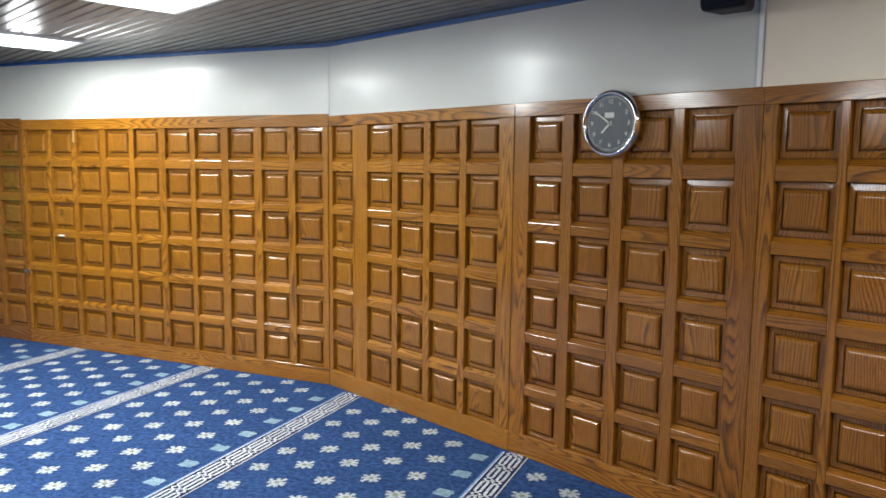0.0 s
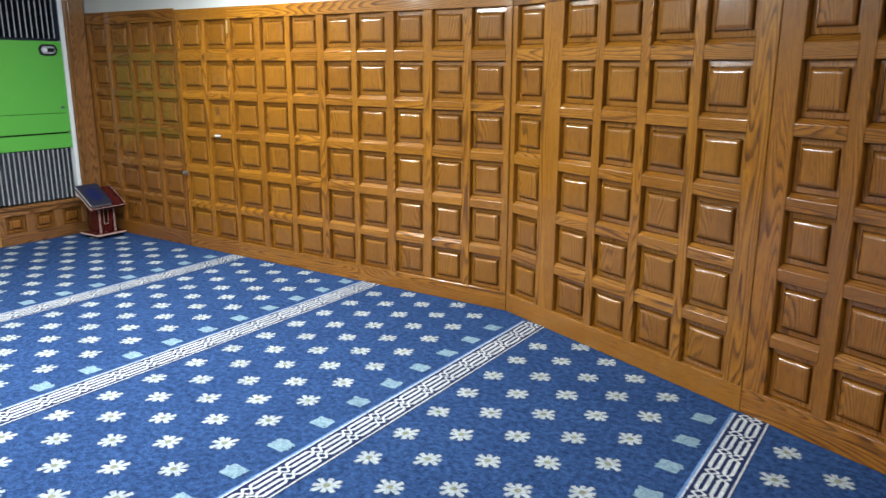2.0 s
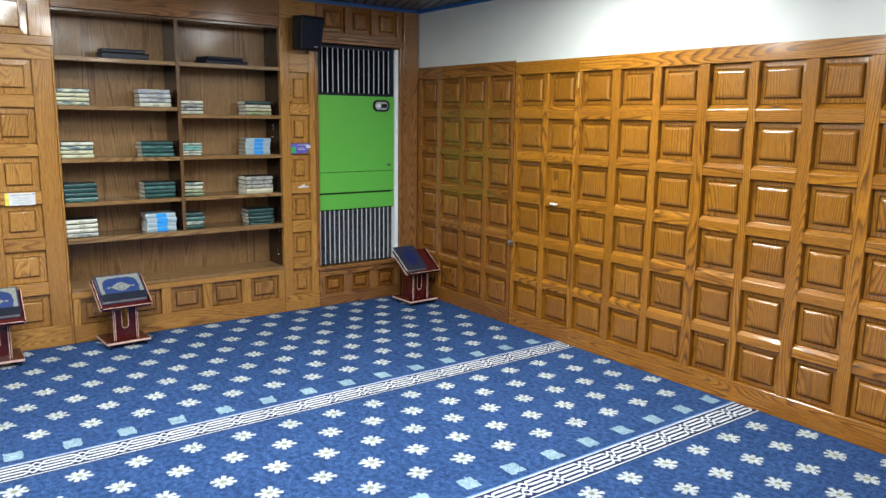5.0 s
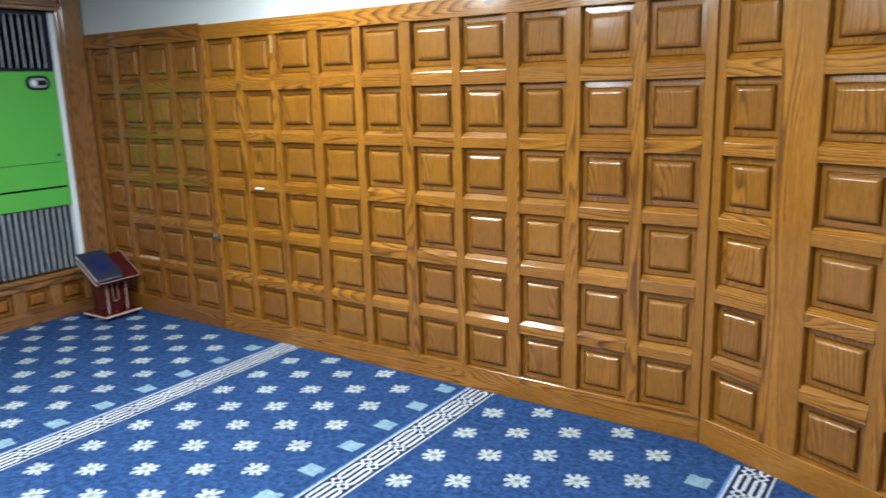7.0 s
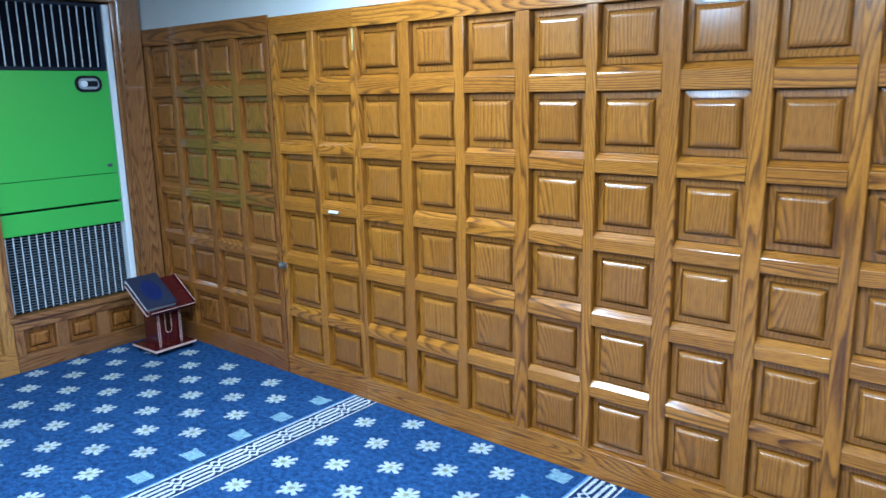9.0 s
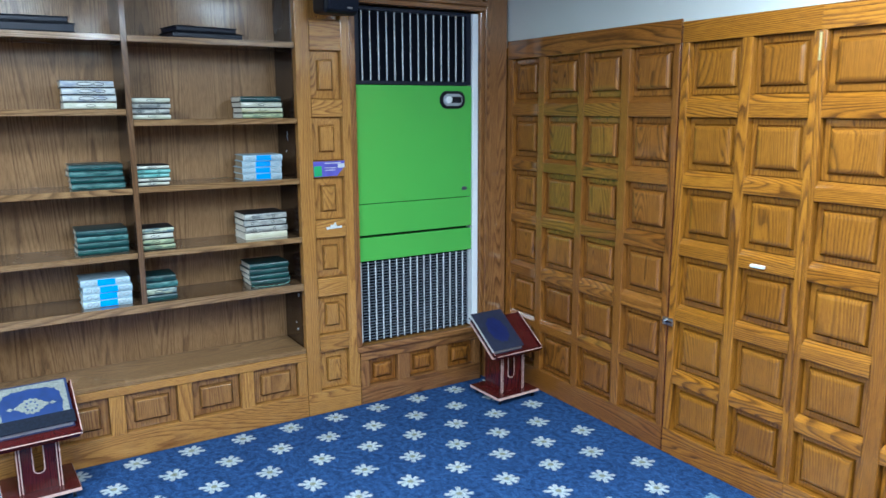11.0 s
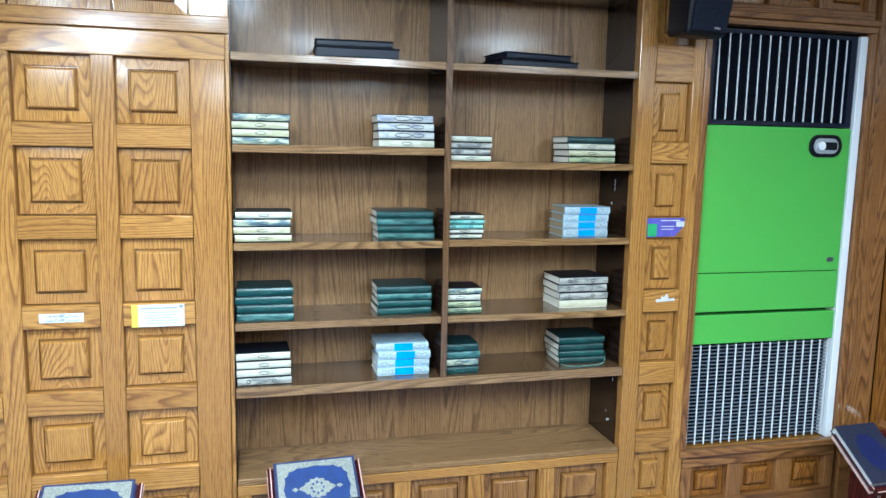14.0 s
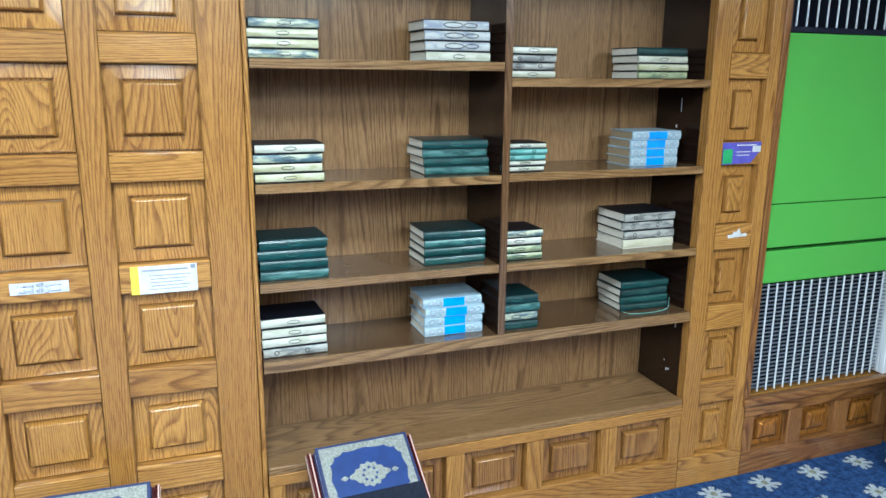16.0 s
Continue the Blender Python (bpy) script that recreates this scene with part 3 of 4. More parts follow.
COVERS = {
    "cream": (mottled("cream_cover", (0.50, 0.49, 0.27), (0.66, 0.66, 0.46)), m_black, "cream-spined book with black boards"),
    "ivory": (mottled("ivory_cover", (0.55, 0.56, 0.42), (0.74, 0.74, 0.62)), m_black, "ivory-spined book with dark tooling"),
    "blank": (mottled("blank_cover", (0.62, 0.60, 0.42), (0.72, 0.70, 0.52)), m_pages, "thick ivory book with a bare spine"),
    "mottled": (mottled("mottled_cover", (0.10, 0.17, 0.20), (0.56, 0.60, 0.42)), m_black, "cream book spine with slate blue patches"),
    "green": (mottled("green_cover", (0.005, 0.044, 0.043), (0.010, 0.078, 0.070)), m_dark_board, "dark green cloth-bound book"),
    # the pale gloss on these green spines is put into the colour
    "pale_green": (mottled("sheen_green_cover", (0.010, 0.072, 0.068), (0.09, 0.22, 0.20)), m_dark_board, "green book with a pale teal sheen painted on its spine"),
    "sage": (mottled("sage_cover", (0.10, 0.17, 0.11), (0.45, 0.50, 0.28)), m_black, "sage green book with dark boards"),
    "dark": (mottled("dark_green_cover", (0.006, 0.034, 0.036), (0.014, 0.062, 0.058)), m_dark_board, "blackish green bound book"),
    "teal": (mottled("teal_cover", (0.14, 0.45, 0.40), (0.30, 0.60, 0.54)), m_emblem_green, "pale teal bound book"),
    "white": (mottled("white_cover", (0.36, 0.52, 0.60), (0.54, 0.66, 0.71), (60, 90, 160)), m_board, "white book with a bright blue spine block"),
    "grey": (mottled("grey_cover", (0.20, 0.21, 0.20), (0.50, 0.50, 0.44)), m_black, "grey-spined book with black boards"),
    "ornate": (mottled("ornate_cover", (0.34, 0.38, 0.46), (0.62, 0.64, 0.60), (22, 60, 60)), m_black, "ivory and slate book with a framed title"),
}
m_gold = plain("gold_tooling", (0.42, 0.34, 0.14), 0.4, 0.3)
m_blue_block = plain("bright_blue_print", (0.02, 0.30, 0.80), 0.4)
BOOK_KIND = {}


def oval(bm, u, z, rx, rz, thick, y):
    """A thin oval line on a spine."""
    n = 14
    rings = [[bm.verts.new((u + (rx - k * thick) * math.cos(a), y, z + (rz - k * thick) * math.sin(a))) for a in (2 * math.pi * q / n for q in range(n))] for k in (0, 1)]
    for q in range(n):
        bm.faces.new((rings[0][q], rings[0][(q + 1) % n], rings[1][(q + 1) % n], rings[1][q]))


def book(kind, w=0.205, d=0.15, h=0.028):
    """A closed book lying flat, its spine at y = 0 facing -y, centred on x."""
    spine_mat, board_mat, label = COVERS[kind]
    b = tagged(new("book"), label, "book", "stacked books")
    board = board_mat or spine_mat
    t = 0.0024
    for z0, z1 in ((0.0, t), (h - t, h)):
        part("cover_board", boxed(-w / 2, w / 2, -0.0022, d, z0, z1, 0.0006), board, b)
    part("page_block", boxed(-w / 2 + 0.004, w / 2 - 0.004, 0.006, d - 0.004, t, h - t), m_tan_pages if kind == "white" and h < 0.031 else m_pages, b, "pale page block")
    bm = bmesh.new()
    prof = [(0.006, 0.0012), (0.001, 0.0014), (-0.0015, 0.0035), (-0.0034, h * 0.3), (-0.0040, h * 0.5), (-0.0034, h * 0.7), (-0.0015, h - 0.0035), (0.001, h - 0.0014), (0.006, h - 0.0012)]
    rows_ = [[bm.verts.new((x, y, z)) for y, z in prof] for x in (-w / 2 - 0.0006, w / 2 + 0.0006)]
    for k in range(len(prof) - 1):
        bm.faces.new((rows_[0][k], rows_[1][k], rows_[1][k + 1], rows_[0][k + 1]))
    bm.faces.new(rows_[0])
    bm.faces.new(rows_[1][::-1])
    sp = part("spine", bm, spine_mat, b, smooth=False)
    y = -0.0046
    if kind == "white":
        part("spine_block", boxed(-0.034, 0.042, -0.0044, 0.001, 0.002, h - 0.002), m_blue_block, sp, "bright blue title block")
        marks = [(u, 0.011, h * 0.30, 0.0024) for u in (-0.078, -0.052, 0.058, 0.082)]
        ink = m_ink_grey
    elif kind == "blank":
        marks, ink = [], m_emblem
    else:
        ink = m_emblem_green if kind in ("green", "dark", "pale_green", "teal") else m_emblem
        if kind == "ornate":
            marks = [(-0.012, 0.034, h * 0.30, 0.0034), (0.046, 0.024, h * 0.26, 0.0034)]
        elif kind in ("teal", "grey"):
            marks = [(u, 0.008, h * 0.26, 0.0030) for u in (-0.3 * w, 0.18 * w)]
        else:
            marks = [(0.0, 0.020, h * 0.22, 0.0024)]
    for u, rx, rz, thick in marks:
        bm = bmesh.new()
        oval(bm, u, h / 2, rx, rz, thick, y)
        part("emblem", bm, ink, sp)
    return b


def stack(u, z, front, kinds, w=0.205, d=0.15, h=0.028, turn=0.0):
    rng = random.Random(int(u * 1000 + z * 77))
    for k, kind in enumerate(kinds):
        key = (kind, w, d, h)
        m = M_WEST @ pose(u + rng.uniform(-0.005, 0.005), front + rng.uniform(0, 0.008), z + 0.0006 + k * (h + 0.0004), 0, 0, turn + rng.uniform(-1.6, 1.6))
        if key not in BOOK_KIND:
            BOOK_KIND[key] = book(*key)
            BOOK_KIND[key].matrix_basis = m
        else:
            copy_thing(BOOK_KIND[key], m)


# each row from the lowest book up
stack(1.897, 1.646, 0.03, ("mottled", "cream", "cream", "mottled"), 0.198)
stack(2.435, 1.646, 0.05, ("ivory", "ornate", "ornate", "ornate"), 0.215, 0.17, 0.031)
stack(2.690, 1.598, 0.03, ("ivory", "grey", "grey", "ivory"), 0.165, 0.14, 0.0245)
stack(3.222, 1.598, 0.07, ("sage", "cream", "ivory", "dark"), 0.205, 0.17, 0.0265)
stack(1.899, 1.290, 0.03, ("cream", "cream", "mottled", "ivory"), 0.202)
stack(2.442, 1.290, 0.06, ("pale_green", "green", "pale_green", "green"), 0.222, 0.17, 0.0275)
stack(2.672, 1.294, 0.03, ("ivory", "ivory", "teal", "teal", "ivory"), 0.15, 0.13, 0.0188)
stack(3.206, 1.294, 0.06, ("white", "white", "white", "white"), 0.20, 0.15, 0.0305)
stack(1.900, 0.990, 0.03, ("pale_green", "green", "green", "green"), 0.205, 0.16, 0.0315)
stack(2.442, 0.990, 0.06, ("green", "green", "pale_green", "dark"), 0.215, 0.17, 0.0285)
stack(2.668, 0.990, 0.03, ("sage", "sage", "ivory", "mottled"), 0.162, 0.14, 0.0265)
stack(3.212, 0.990, 0.07, ("blank", "grey", "grey", "grey"), 0.22, 0.18, 0.0325)
stack(1.896, 0.742, 0.03, ("grey", "ivory", "ivory", "ivory"), 0.198, 0.15, 0.0315)
stack(2.440, 0.742, 0.06, ("white", "white", "white", "white"), 0.21, 0.16, 0.0325)
stack(2.665, 0.742, 0.03, ("dark", "mottled", "pale_green", "dark"), 0.162, 0.14, 0.031)
stack(3.222, 0.742, 0.08, ("dark", "green", "dark", "green"), 0.205, 0.17, 0.0285)


ribbon = tagged(new("bookmark_ribbon"), "thin pale green ribbon hanging out of the green books", "ribbon")
bm = bmesh.new()
pts = [(3.122, 0.072, 0.748), (3.140, 0.050, 0.7445), (3.180, 0.040, 0.7440), (3.240, 0.040, 0.7440), (3.290, 0.048, 0.7445), (3.318, 0.060, 0.748), (3.327, 0.070, 0.765), (3.329, 0.074, 0.785)]
edge_a = [bm.verts.new((x, y - 0.0015, z)) for x, y, z in pts]
edge_b = [bm.verts.new((x, y + 0.0015, z + 0.0015)) for x, y, z in pts]
for k in range(len(pts) - 1):
    bm.faces.new((edge_a[k], edge_a[k + 1], edge_b[k + 1], edge_b[k]))
part("strand", bm, COVERS["teal"][0], ribbon)
ribbon.matrix_basis = M_WEST


def folder(label, u, z, w, d, h, turn, front):
    f = tagged(new("folder"), label, "folder", "black folders on the top shelf")
    f.matrix_basis = M_WEST @ pose(u, front, z + 0.0008, 0, 0, turn)
    part("lower_cover", boxed(-w / 2, w / 2, 0, d, 0, 0.004, 0.0015), m_black, f)
    part("filling", boxed(-w / 2 + 0.006, w / 2 - 0.004, 0.005, d - 0.005, 0.0042, h - 0.0042, 0.002), m_navy_metal, f)
    part("upper_cover", boxed(-w / 2, w / 2, 0, d, h - 0.004, h, 0.0015), m_black, f)
    return f


folder("black leather folder lying on the top shelf", 2.245, 1.968, 0.315, 0.22, 0.040, -3, 0.02)
folder("black leather folder on another folder", 2.235, 2.009, 0.29, 0.20, 0.026, -4, 0.03)
folder("thin black folder lying on the top shelf", 2.97, 1.968, 0.34, 0.22, 0.028, 5, 0.03)
folder("thin black folder on another folder", 2.965, 1.997, 0.30, 0.2, 0.026, 9, 0.035)


# ---- book stands ----
def mark(bm, pts, z):
    bm.faces.new([bm.verts.new((x, y, z)) for x, y in pts])


def book_stand(name_label):
    st = tagged(new("book_stand"), name_label, "book stand", "wheeled book stands")
    base = part("base", boxed(-0.145, 0.145, -0.135, 0.135, 0.034, 0.05, 0.001), m_mahogany, st, "dark red veneered base board")
    part("edging", boxed(-0.1455, 0.1455, -0.1362, -0.1352, 0.035, 0.049), m_edging, base, "pale pink edge strip")
    for s in (-1, 1):
        part("edging", boxed(s * 0.1452, s * 0.1462, -0.135, 0.135, 0.035, 0.049), m_edging, base)
    for sx in (-1, 1):
        for sy in (-1, 1):
            bm = bmesh.new()
            cylinder(bm, 0.013, 0.012, Matrix.Translation((sx * 0.118, sy * 0.108, 0.0135)) @ pose(0, 0, 0, 0, 90), 16)
            wheel = part("castor", bm, m_black, st, "small castor with a steel fork")
            bm = bmesh.new()
            box(bm, sx * 0.118 - 0.010, sx * 0.118 - 0.0075, sy * 0.108 - 0.007, sy * 0.108 + 0.007, 0.010, 0.032)
            box(bm, sx * 0.118 + 0.0075, sx * 0.118 + 0.010, sy * 0.108 - 0.007, sy * 0.108 + 0.007, 0.010, 0.032)
            box(bm, sx * 0.118 - 0.010, sx * 0.118 + 0.010, sy * 0.108 - 0.009, sy * 0.108 + 0.009, 0.030, 0.034)
            part("fork", bm, m_chrome, wheel)
    # two cheeks, cut to the slope of the tray, and a slotted front board
    for s in (-1, 1):
        bm = bmesh.new()
        x0, x1 = sorted((s * 0.068, s * 0.083))
        out = [(-0.075, 0.05), (0.075, 0.05), (0.075, 0.402), (-0.075, 0.296)]
        a = [bm.verts.new((x0, y, z)) for y, z in out]
        b = [bm.verts.new((x1, y, z)) for y, z in out]
        bm.faces.new(a)
        bm.faces.new(b[::-1])
        for k in range(4):
            bm.faces.new((a[k], a[(k + 1) % 4], b[(k + 1) % 4], b[k]))
        cheek = part("cheek", bm, m_mahogany, st)
        for e in (x0, x1 - 0.004):
            part("edging", boxed(e, e + 0.004, -0.0765, -0.0752, 0.05, 0.296), m_edging, cheek)
    bm = bmesh.new()
    sl, sb = 0.020, 0.125
    out = [(-0.068, 0.05), (0.068, 0.05), (0.068, 0.305), (sl, 0.305), (sl, sb + sl)]
    out += [(sl * math.cos(radians(-a)), sb + sl + sl * math.sin(radians(-a))) for a in range(20, 180, 20)]
    out += [(-sl, sb + sl), (-sl, 0.30), (-0.068, 0.30)]
    a = [bm.verts.new((x, -0.060, z)) for x, z in out]
    b = [bm.verts.new((x, -0.046, z)) for x, z in out]
    bm.faces.new(a)
    bm.faces.new(b[::-1])
    for k in range(len(out)):
        bm.faces.new((a[k], a[(k + 1) % len(out)], b[(k + 1) % len(out)], b[k]))
    board = part("slotted_board", bm, m_mahogany, st, "red board with a U-shaped slot")
    bm = bmesh.new()
    for r0, r1 in ((sl - 0.0005, sl + 0.0035),):
        inner = [(r0, 0.30)] + [(r0 * math.cos(radians(-a)), sb + sl + r0 * math.sin(radians(-a))) for a in range(0, 181, 20)] + [(-r0, 0.30)]
        outer = [(r1, 0.30)] + [(r1 * math.cos(radians(-a)), sb + sl + r1 * math.sin(radians(-a))) for a in range(0, 181, 20)] + [(-r1, 0.30)]
        vi = [bm.verts.new((x, -0.0615, z)) for x, z in inner]
        vo = [bm.verts.new((x, -0.0615, z)) for x, z in outer]
        for k in range(len(vi) - 1):
            bm.faces.new((vi[k], vi[k + 1], vo[k + 1], vo[k]))
    part("edging", bm, m_edging, board)
    # sloping tray with a lip
    t = TRAY
    part("tray", boxed(-0.172, 0.172, -0.135, 0.135, -0.015, 0.0, 0.001, t), m_mahogany, st, "sloping dark red tray")
    bm = bmesh.new()
    box(bm, -0.173, 0.173, -0.1365, -0.1352, -0.014, -0.001, 0, t)
    for s in (-1, 1):
        box(bm, s * 0.1727 - 0.0006, s * 0.1727 + 0.0006, -0.135, 0.135, -0.014, -0.001, 0, t)
    part("edging", bm, m_edging, st, "pale pink edge strip")
    part("lip", boxed(-0.16, 0.16, -0.153, -0.137, -0.006, 0.020, 0.001, t), m_mahogany, st)
    part("edging", boxed(-0.16, 0.16, -0.1525, -0.1485, 0.0203, 0.0222, 0, t), m_edging, st)
    for s in (-1, 1):
        x0, x1 = sorted((s * 0.160, s * 0.171))
        rim = part("side_lip", boxed(x0, x1, -0.134, 0.134, 0.0005, 0.014, 0.001, t), m_mahogany, st)
        part("edging", boxed(x1 - 0.004, x1, -0.134, 0.134, 0.0142, 0.0155, 0, t), m_edging, rim)
    return st


TRAY = pose(0, -0.01, 0.368, 36)


def large_book(label, ornate, shift):
    """A large book lying on the tray of a stand, in the stand's own space."""
    bk = tagged(new("large_book"), label, "book", "large books on stands")
    t = TRAY @ pose(shift, 0.020 if ornate else 0.018, 0.001)
    cover = cover_material("navy_cover", (0.022, 0.032, 0.10) if ornate else (0.020, 0.025, 0.050), 0.4)
    w, d, h = (0.30, 0.235, 0.036) if ornate else (0.215, 0.275, 0.036)
    for z0, z1 in ((0.0, 0.004), (h - 0.004, h)):
        part("cover_board", boxed(-w / 2, w / 2, -d / 2, d / 2, z0, z1, 0.0012, t), cover, bk, "dark blue boards")
    part("page_block", boxed(-w / 2 + 0.005, w / 2 - 0.006, -d / 2 + 0.006, d / 2 - 0.005, 0.0042, h - 0.0042, 0, t), m_paper, bk, "white page block")
    if ornate:
        field, deep = plain("cover_silver", (0.27, 0.28, 0.245), 0.45, 0.2, 160, 0.35), plain("cover_blue", (0.022, 0.045, 0.155), 0.35)
        bm = bmesh.new()
        box(bm, -w / 2 + 0.010, w / 2 - 0.010, -d / 2 + 0.01, d / 2 - 0.008, h, h + 0.0006, 0, t)
        border = part("cover_field", bm, field, bk, "silver-grey patterned field")
        bm = bmesh.new()
        pts = []
        for k in range(48):
            a = 2 * math.pi * k / 48
            lob = 1 + 0.035 * math.cos(16 * a)
            ex = 0.118 * lob * math.copysign(abs(math.cos(a)) ** 0.62, math.cos(a))
            ey = 0.088 * lob * math.copysign(abs(math.sin(a)) ** 0.62, math.sin(a))
            pts.append((ex, ey))
        mark(bm, pts, h + 0.0011)
        bmesh.ops.transform(bm, matrix=t, verts=bm.verts)
        part("medallion_ground", bm, deep, border)
        bm = bmesh.new()
        pts = []
        for k in range(64):
            a = 2 * math.pi * k / 64
            r = 0.043 + 0.004 * math.cos(12 * a) + 0.020 * max(0, math.cos(2 * a)) ** 4
            pts.append((r * math.cos(a), r * math.sin(a) * 0.9))
        mark(bm, pts, h + 0.0016)
        for s in (-1, 1):
            mark(bm, [(s * 0.068, 0), (s * 0.080, 0.009), (s * 0.094, 0), (s * 0.080, -0.009)][::s], h + 0.0016)
        bmesh.ops.transform(bm, matrix=t, verts=bm.verts)
        part("medallion", bm, field, border)
        bm = bmesh.new()
        for k in range(8):
            a = math.pi * k / 4
            cylinder(bm, 0.0045, 0.001, Matrix.Translation((0.022 * math.cos(a), 0.022 * math.sin(a), h + 0.0018)), 8)
        bmesh.ops.transform(bm, matrix=t, verts=bm.verts)
        part("medallion_dots", bm, deep, border)
    else:
        deep = plain("cover_night_blue", (0.010, 0.017, 0.085), 0.35)
        bm = bmesh.new()
        mark(bm, [(0.062 * math.cos(a) * (1 + 0.05 * math.cos(10 * a)), 0.088 * math.sin(a) * (1 + 0.05 * math.cos(10 * a))) for a in (2 * math.pi * k / 60 for k in range(60))], h + 0.0006)
        bmesh.ops.transform(bm, matrix=t, verts=bm.verts)
        part("medallion", bm, deep, bk, "embossed blue oval")
    return bk


STANDS = ((-7.225, 1.30, 88, True, 0.0, "dark red veneered book stand below the panels"), (-7.262, 2.078, 93, True, 0.0, "dark red veneered book stand in front of the bookcase"),
          (-7.125, 4.465, 92, False, -0.066, "dark red veneered book stand in the corner"))
first = None
for px, py, rz, ornate, shift, label in STANDS:
    m = pose(px, py, 0, 0, 0, rz)
    if first is None:
        first = book_stand(label)
        first.matrix_basis = m
    else:
        tagged(copy_thing(first, m), label)
    bk = large_book("large navy book with an ornate silver cover on its stand" if ornate else "large plain navy book lying on its stand", ornate, shift)
    bk.matrix_basis = m
    if ornate:
        cl = tagged(new("dark_cloth"), "folded black cloth strip lying across the book", "cloth")
        bm = bmesh.new()
        box(bm, -0.154, 0.154, -0.119, -0.056, 0.0375, 0.0405, 0.001, TRAY @ pose(shift, 0.020, 0.001))
        part("cloth_strip", bm, m_cloth, cl)
        cl.matrix_basis = m


# ---- loudspeakers, clock, small fixtures ----
def loudspeaker(label, m):
    sp = tagged(new("loudspeaker"), label, "loudspeaker", "wall loudspeakers")
    # the cabinet narrows to its back and its foot
    for name_, x, y0, y1, z, round_, mat, words in (("cabinet", 0.115, -0.20, -0.02, 0.13, 0.022, m_black, ""), ("grille", 0.098, -0.209, -0.199, 0.112, 0.006, m_cloth, "dark perforated front grille")):
        bm = boxed(-x, x, y0, y1, -z, z, round_, seg=3)
        for v in bm.verts:
            v.co.x *= (1.0 if name_ == "grille" else 1.0 - 0.30 * (v.co.y + 0.20) / 0.18) * (0.94 + 0.06 * v.co.z / 0.13)
            v.co.y += 0.10 * (0.13 - v.co.z) * (v.co.y < -0.1)
        part(name_, bm, mat, sp, words)
    part("badge", boxed(0.02, 0.05, -0.1875, -0.1845, -0.100, -0.092), m_steel, sp)
    part("bracket", boxed(-0.03, 0.03, -0.02, 0.02, -0.05, 0.05, 0.003), m_black, sp)
    sp.matrix_basis = m
    return sp


loudspeaker("black box loudspeaker on the oak pilaster", M_WEST @ pose(3.525, -0.02, 2.232, 4, 0, 12))
loudspeaker("black box loudspeaker high on the white wall", M_SLANT @ pose(3.03, -0.02, 2.43))
con = tagged(new("cable_duct"), "white plastic cable duct down the wall", "cable duct")
con.matrix_basis = M_SLANT
part("duct", boxed(3.105, 3.125, 0.0, 0.0115, 1.995, 2.47, 0.002), m_white, con)


def text_mesh(body, size, mat):
    cu = bpy.data.curves.new("numeral", "FONT")
    cu.body, cu.size, cu.align_x, cu.align_y, cu.extrude = body, size, "CENTER", "CENTER", 0.0006
    tmp = bpy.data.objects.new("numeral", cu)
    scene.collection.objects.link(tmp)
    me = bpy.data.meshes.new_from_object(tmp.evaluated_get(bpy.context.evaluated_depsgraph_get()))
    bpy.data.objects.remove(tmp)
    me.materials.clear()
    me.materials.append(mat)
    return me


def wall_clock():
    c = tagged(new("wall_clock"), "round chrome wall clock with a slate dial", "clock")
    R = 0.163
    q = pose(0, 0, 0, 90)          # the dial's z axis points out of the wall
    bm = bmesh.new()
    lathe(bm, [(R - 0.004, 0.0), (R, 0.012), (R + 0.001, 0.03), (R - 0.006, 0.044), (R - 0.014, 0.048), (R - 0.022, 0.044), (R - 0.026, 0.034)], q, 64)
    part("rim", bm, m_chrome, c, "polished chrome rim", smooth=True)
    bm = bmesh.new()
    cylinder(bm, R - 0.022, 0.03, q @ Matrix.Translation((0, 0, 0.019)), 64)
    dial = part("dial", bm, m_clock_face, c, "slate grey dial")
    for k in range(1, 13):
        a = radians(90 - 30 * k)
        ob = piece("numeral", text_mesh(str(k), 0.028, m_cream_print), dial, (0.105 * math.cos(a), -0.0352, 0.105 * math.sin(a)), turn=(90, 0, 0))
    tick = mesh_of("tick", *cube_data(-0.0012, 0.0012, -0.0352, -0.0338, 0.124, 0.134), m_cream_print)
    for k in range(60):
        piece("tick", tick, dial, turn=(0, 6 * k, 0))
    part("name_plate", rounded_plate(-0.005, 0.040, 0.052, 0.026, 0.005, -0.0362, -0.034), m_cream_print, dial, "pale plate")
    part("hour_pointer", boxed(-0.005, 0.005, -0.038, -0.0365, -0.012, 0.066, 0, pose(0, 0, 0, 0, -135)), m_cream_print, c)
    part("minute_pointer", boxed(-0.0035, 0.0035, -0.041, -0.0395, -0.015, 0.10, 0, pose(0, 0, 0, 0, -55)), m_cream_print, c)
    bm = bmesh.new()
    cylinder(bm, 0.007, 0.010, q @ Matrix.Translation((0, 0, 0.038)), 16)
    part("cap", bm, m_chrome, c)
    c.matrix_basis = M_SLANT @ pose(2.41, -0.001, 1.862)


wall_clock()


def latch():
    l = tagged(new("door_latch"), "small worn metal latch on the panelled door", "latch")
    l.matrix_basis = M_NORTH
    part("plate", boxed(-6.155, -6.095, -0.006, 0.0, 0.635, 0.672, 0.002), m_steel, l)
    bm = bmesh.new()
    cylinder(bm, 0.006, 0.055, Matrix.Translation((-6.12, -0.014, 0.655)) @ pose(0, 0, 0, 0, 90), 12)
    part("bolt", bm, m_chrome, l)
    part("staple", boxed(-6.142, -6.130, -0.022, -0.004, 0.642, 0.668, 0.002), m_steel, l)


latch()
hinge = tagged(new("hinge"), "narrow brass hinge at the top of the door", "hinge")
hinge.matrix_basis = M_NORTH
bm = bmesh.new()
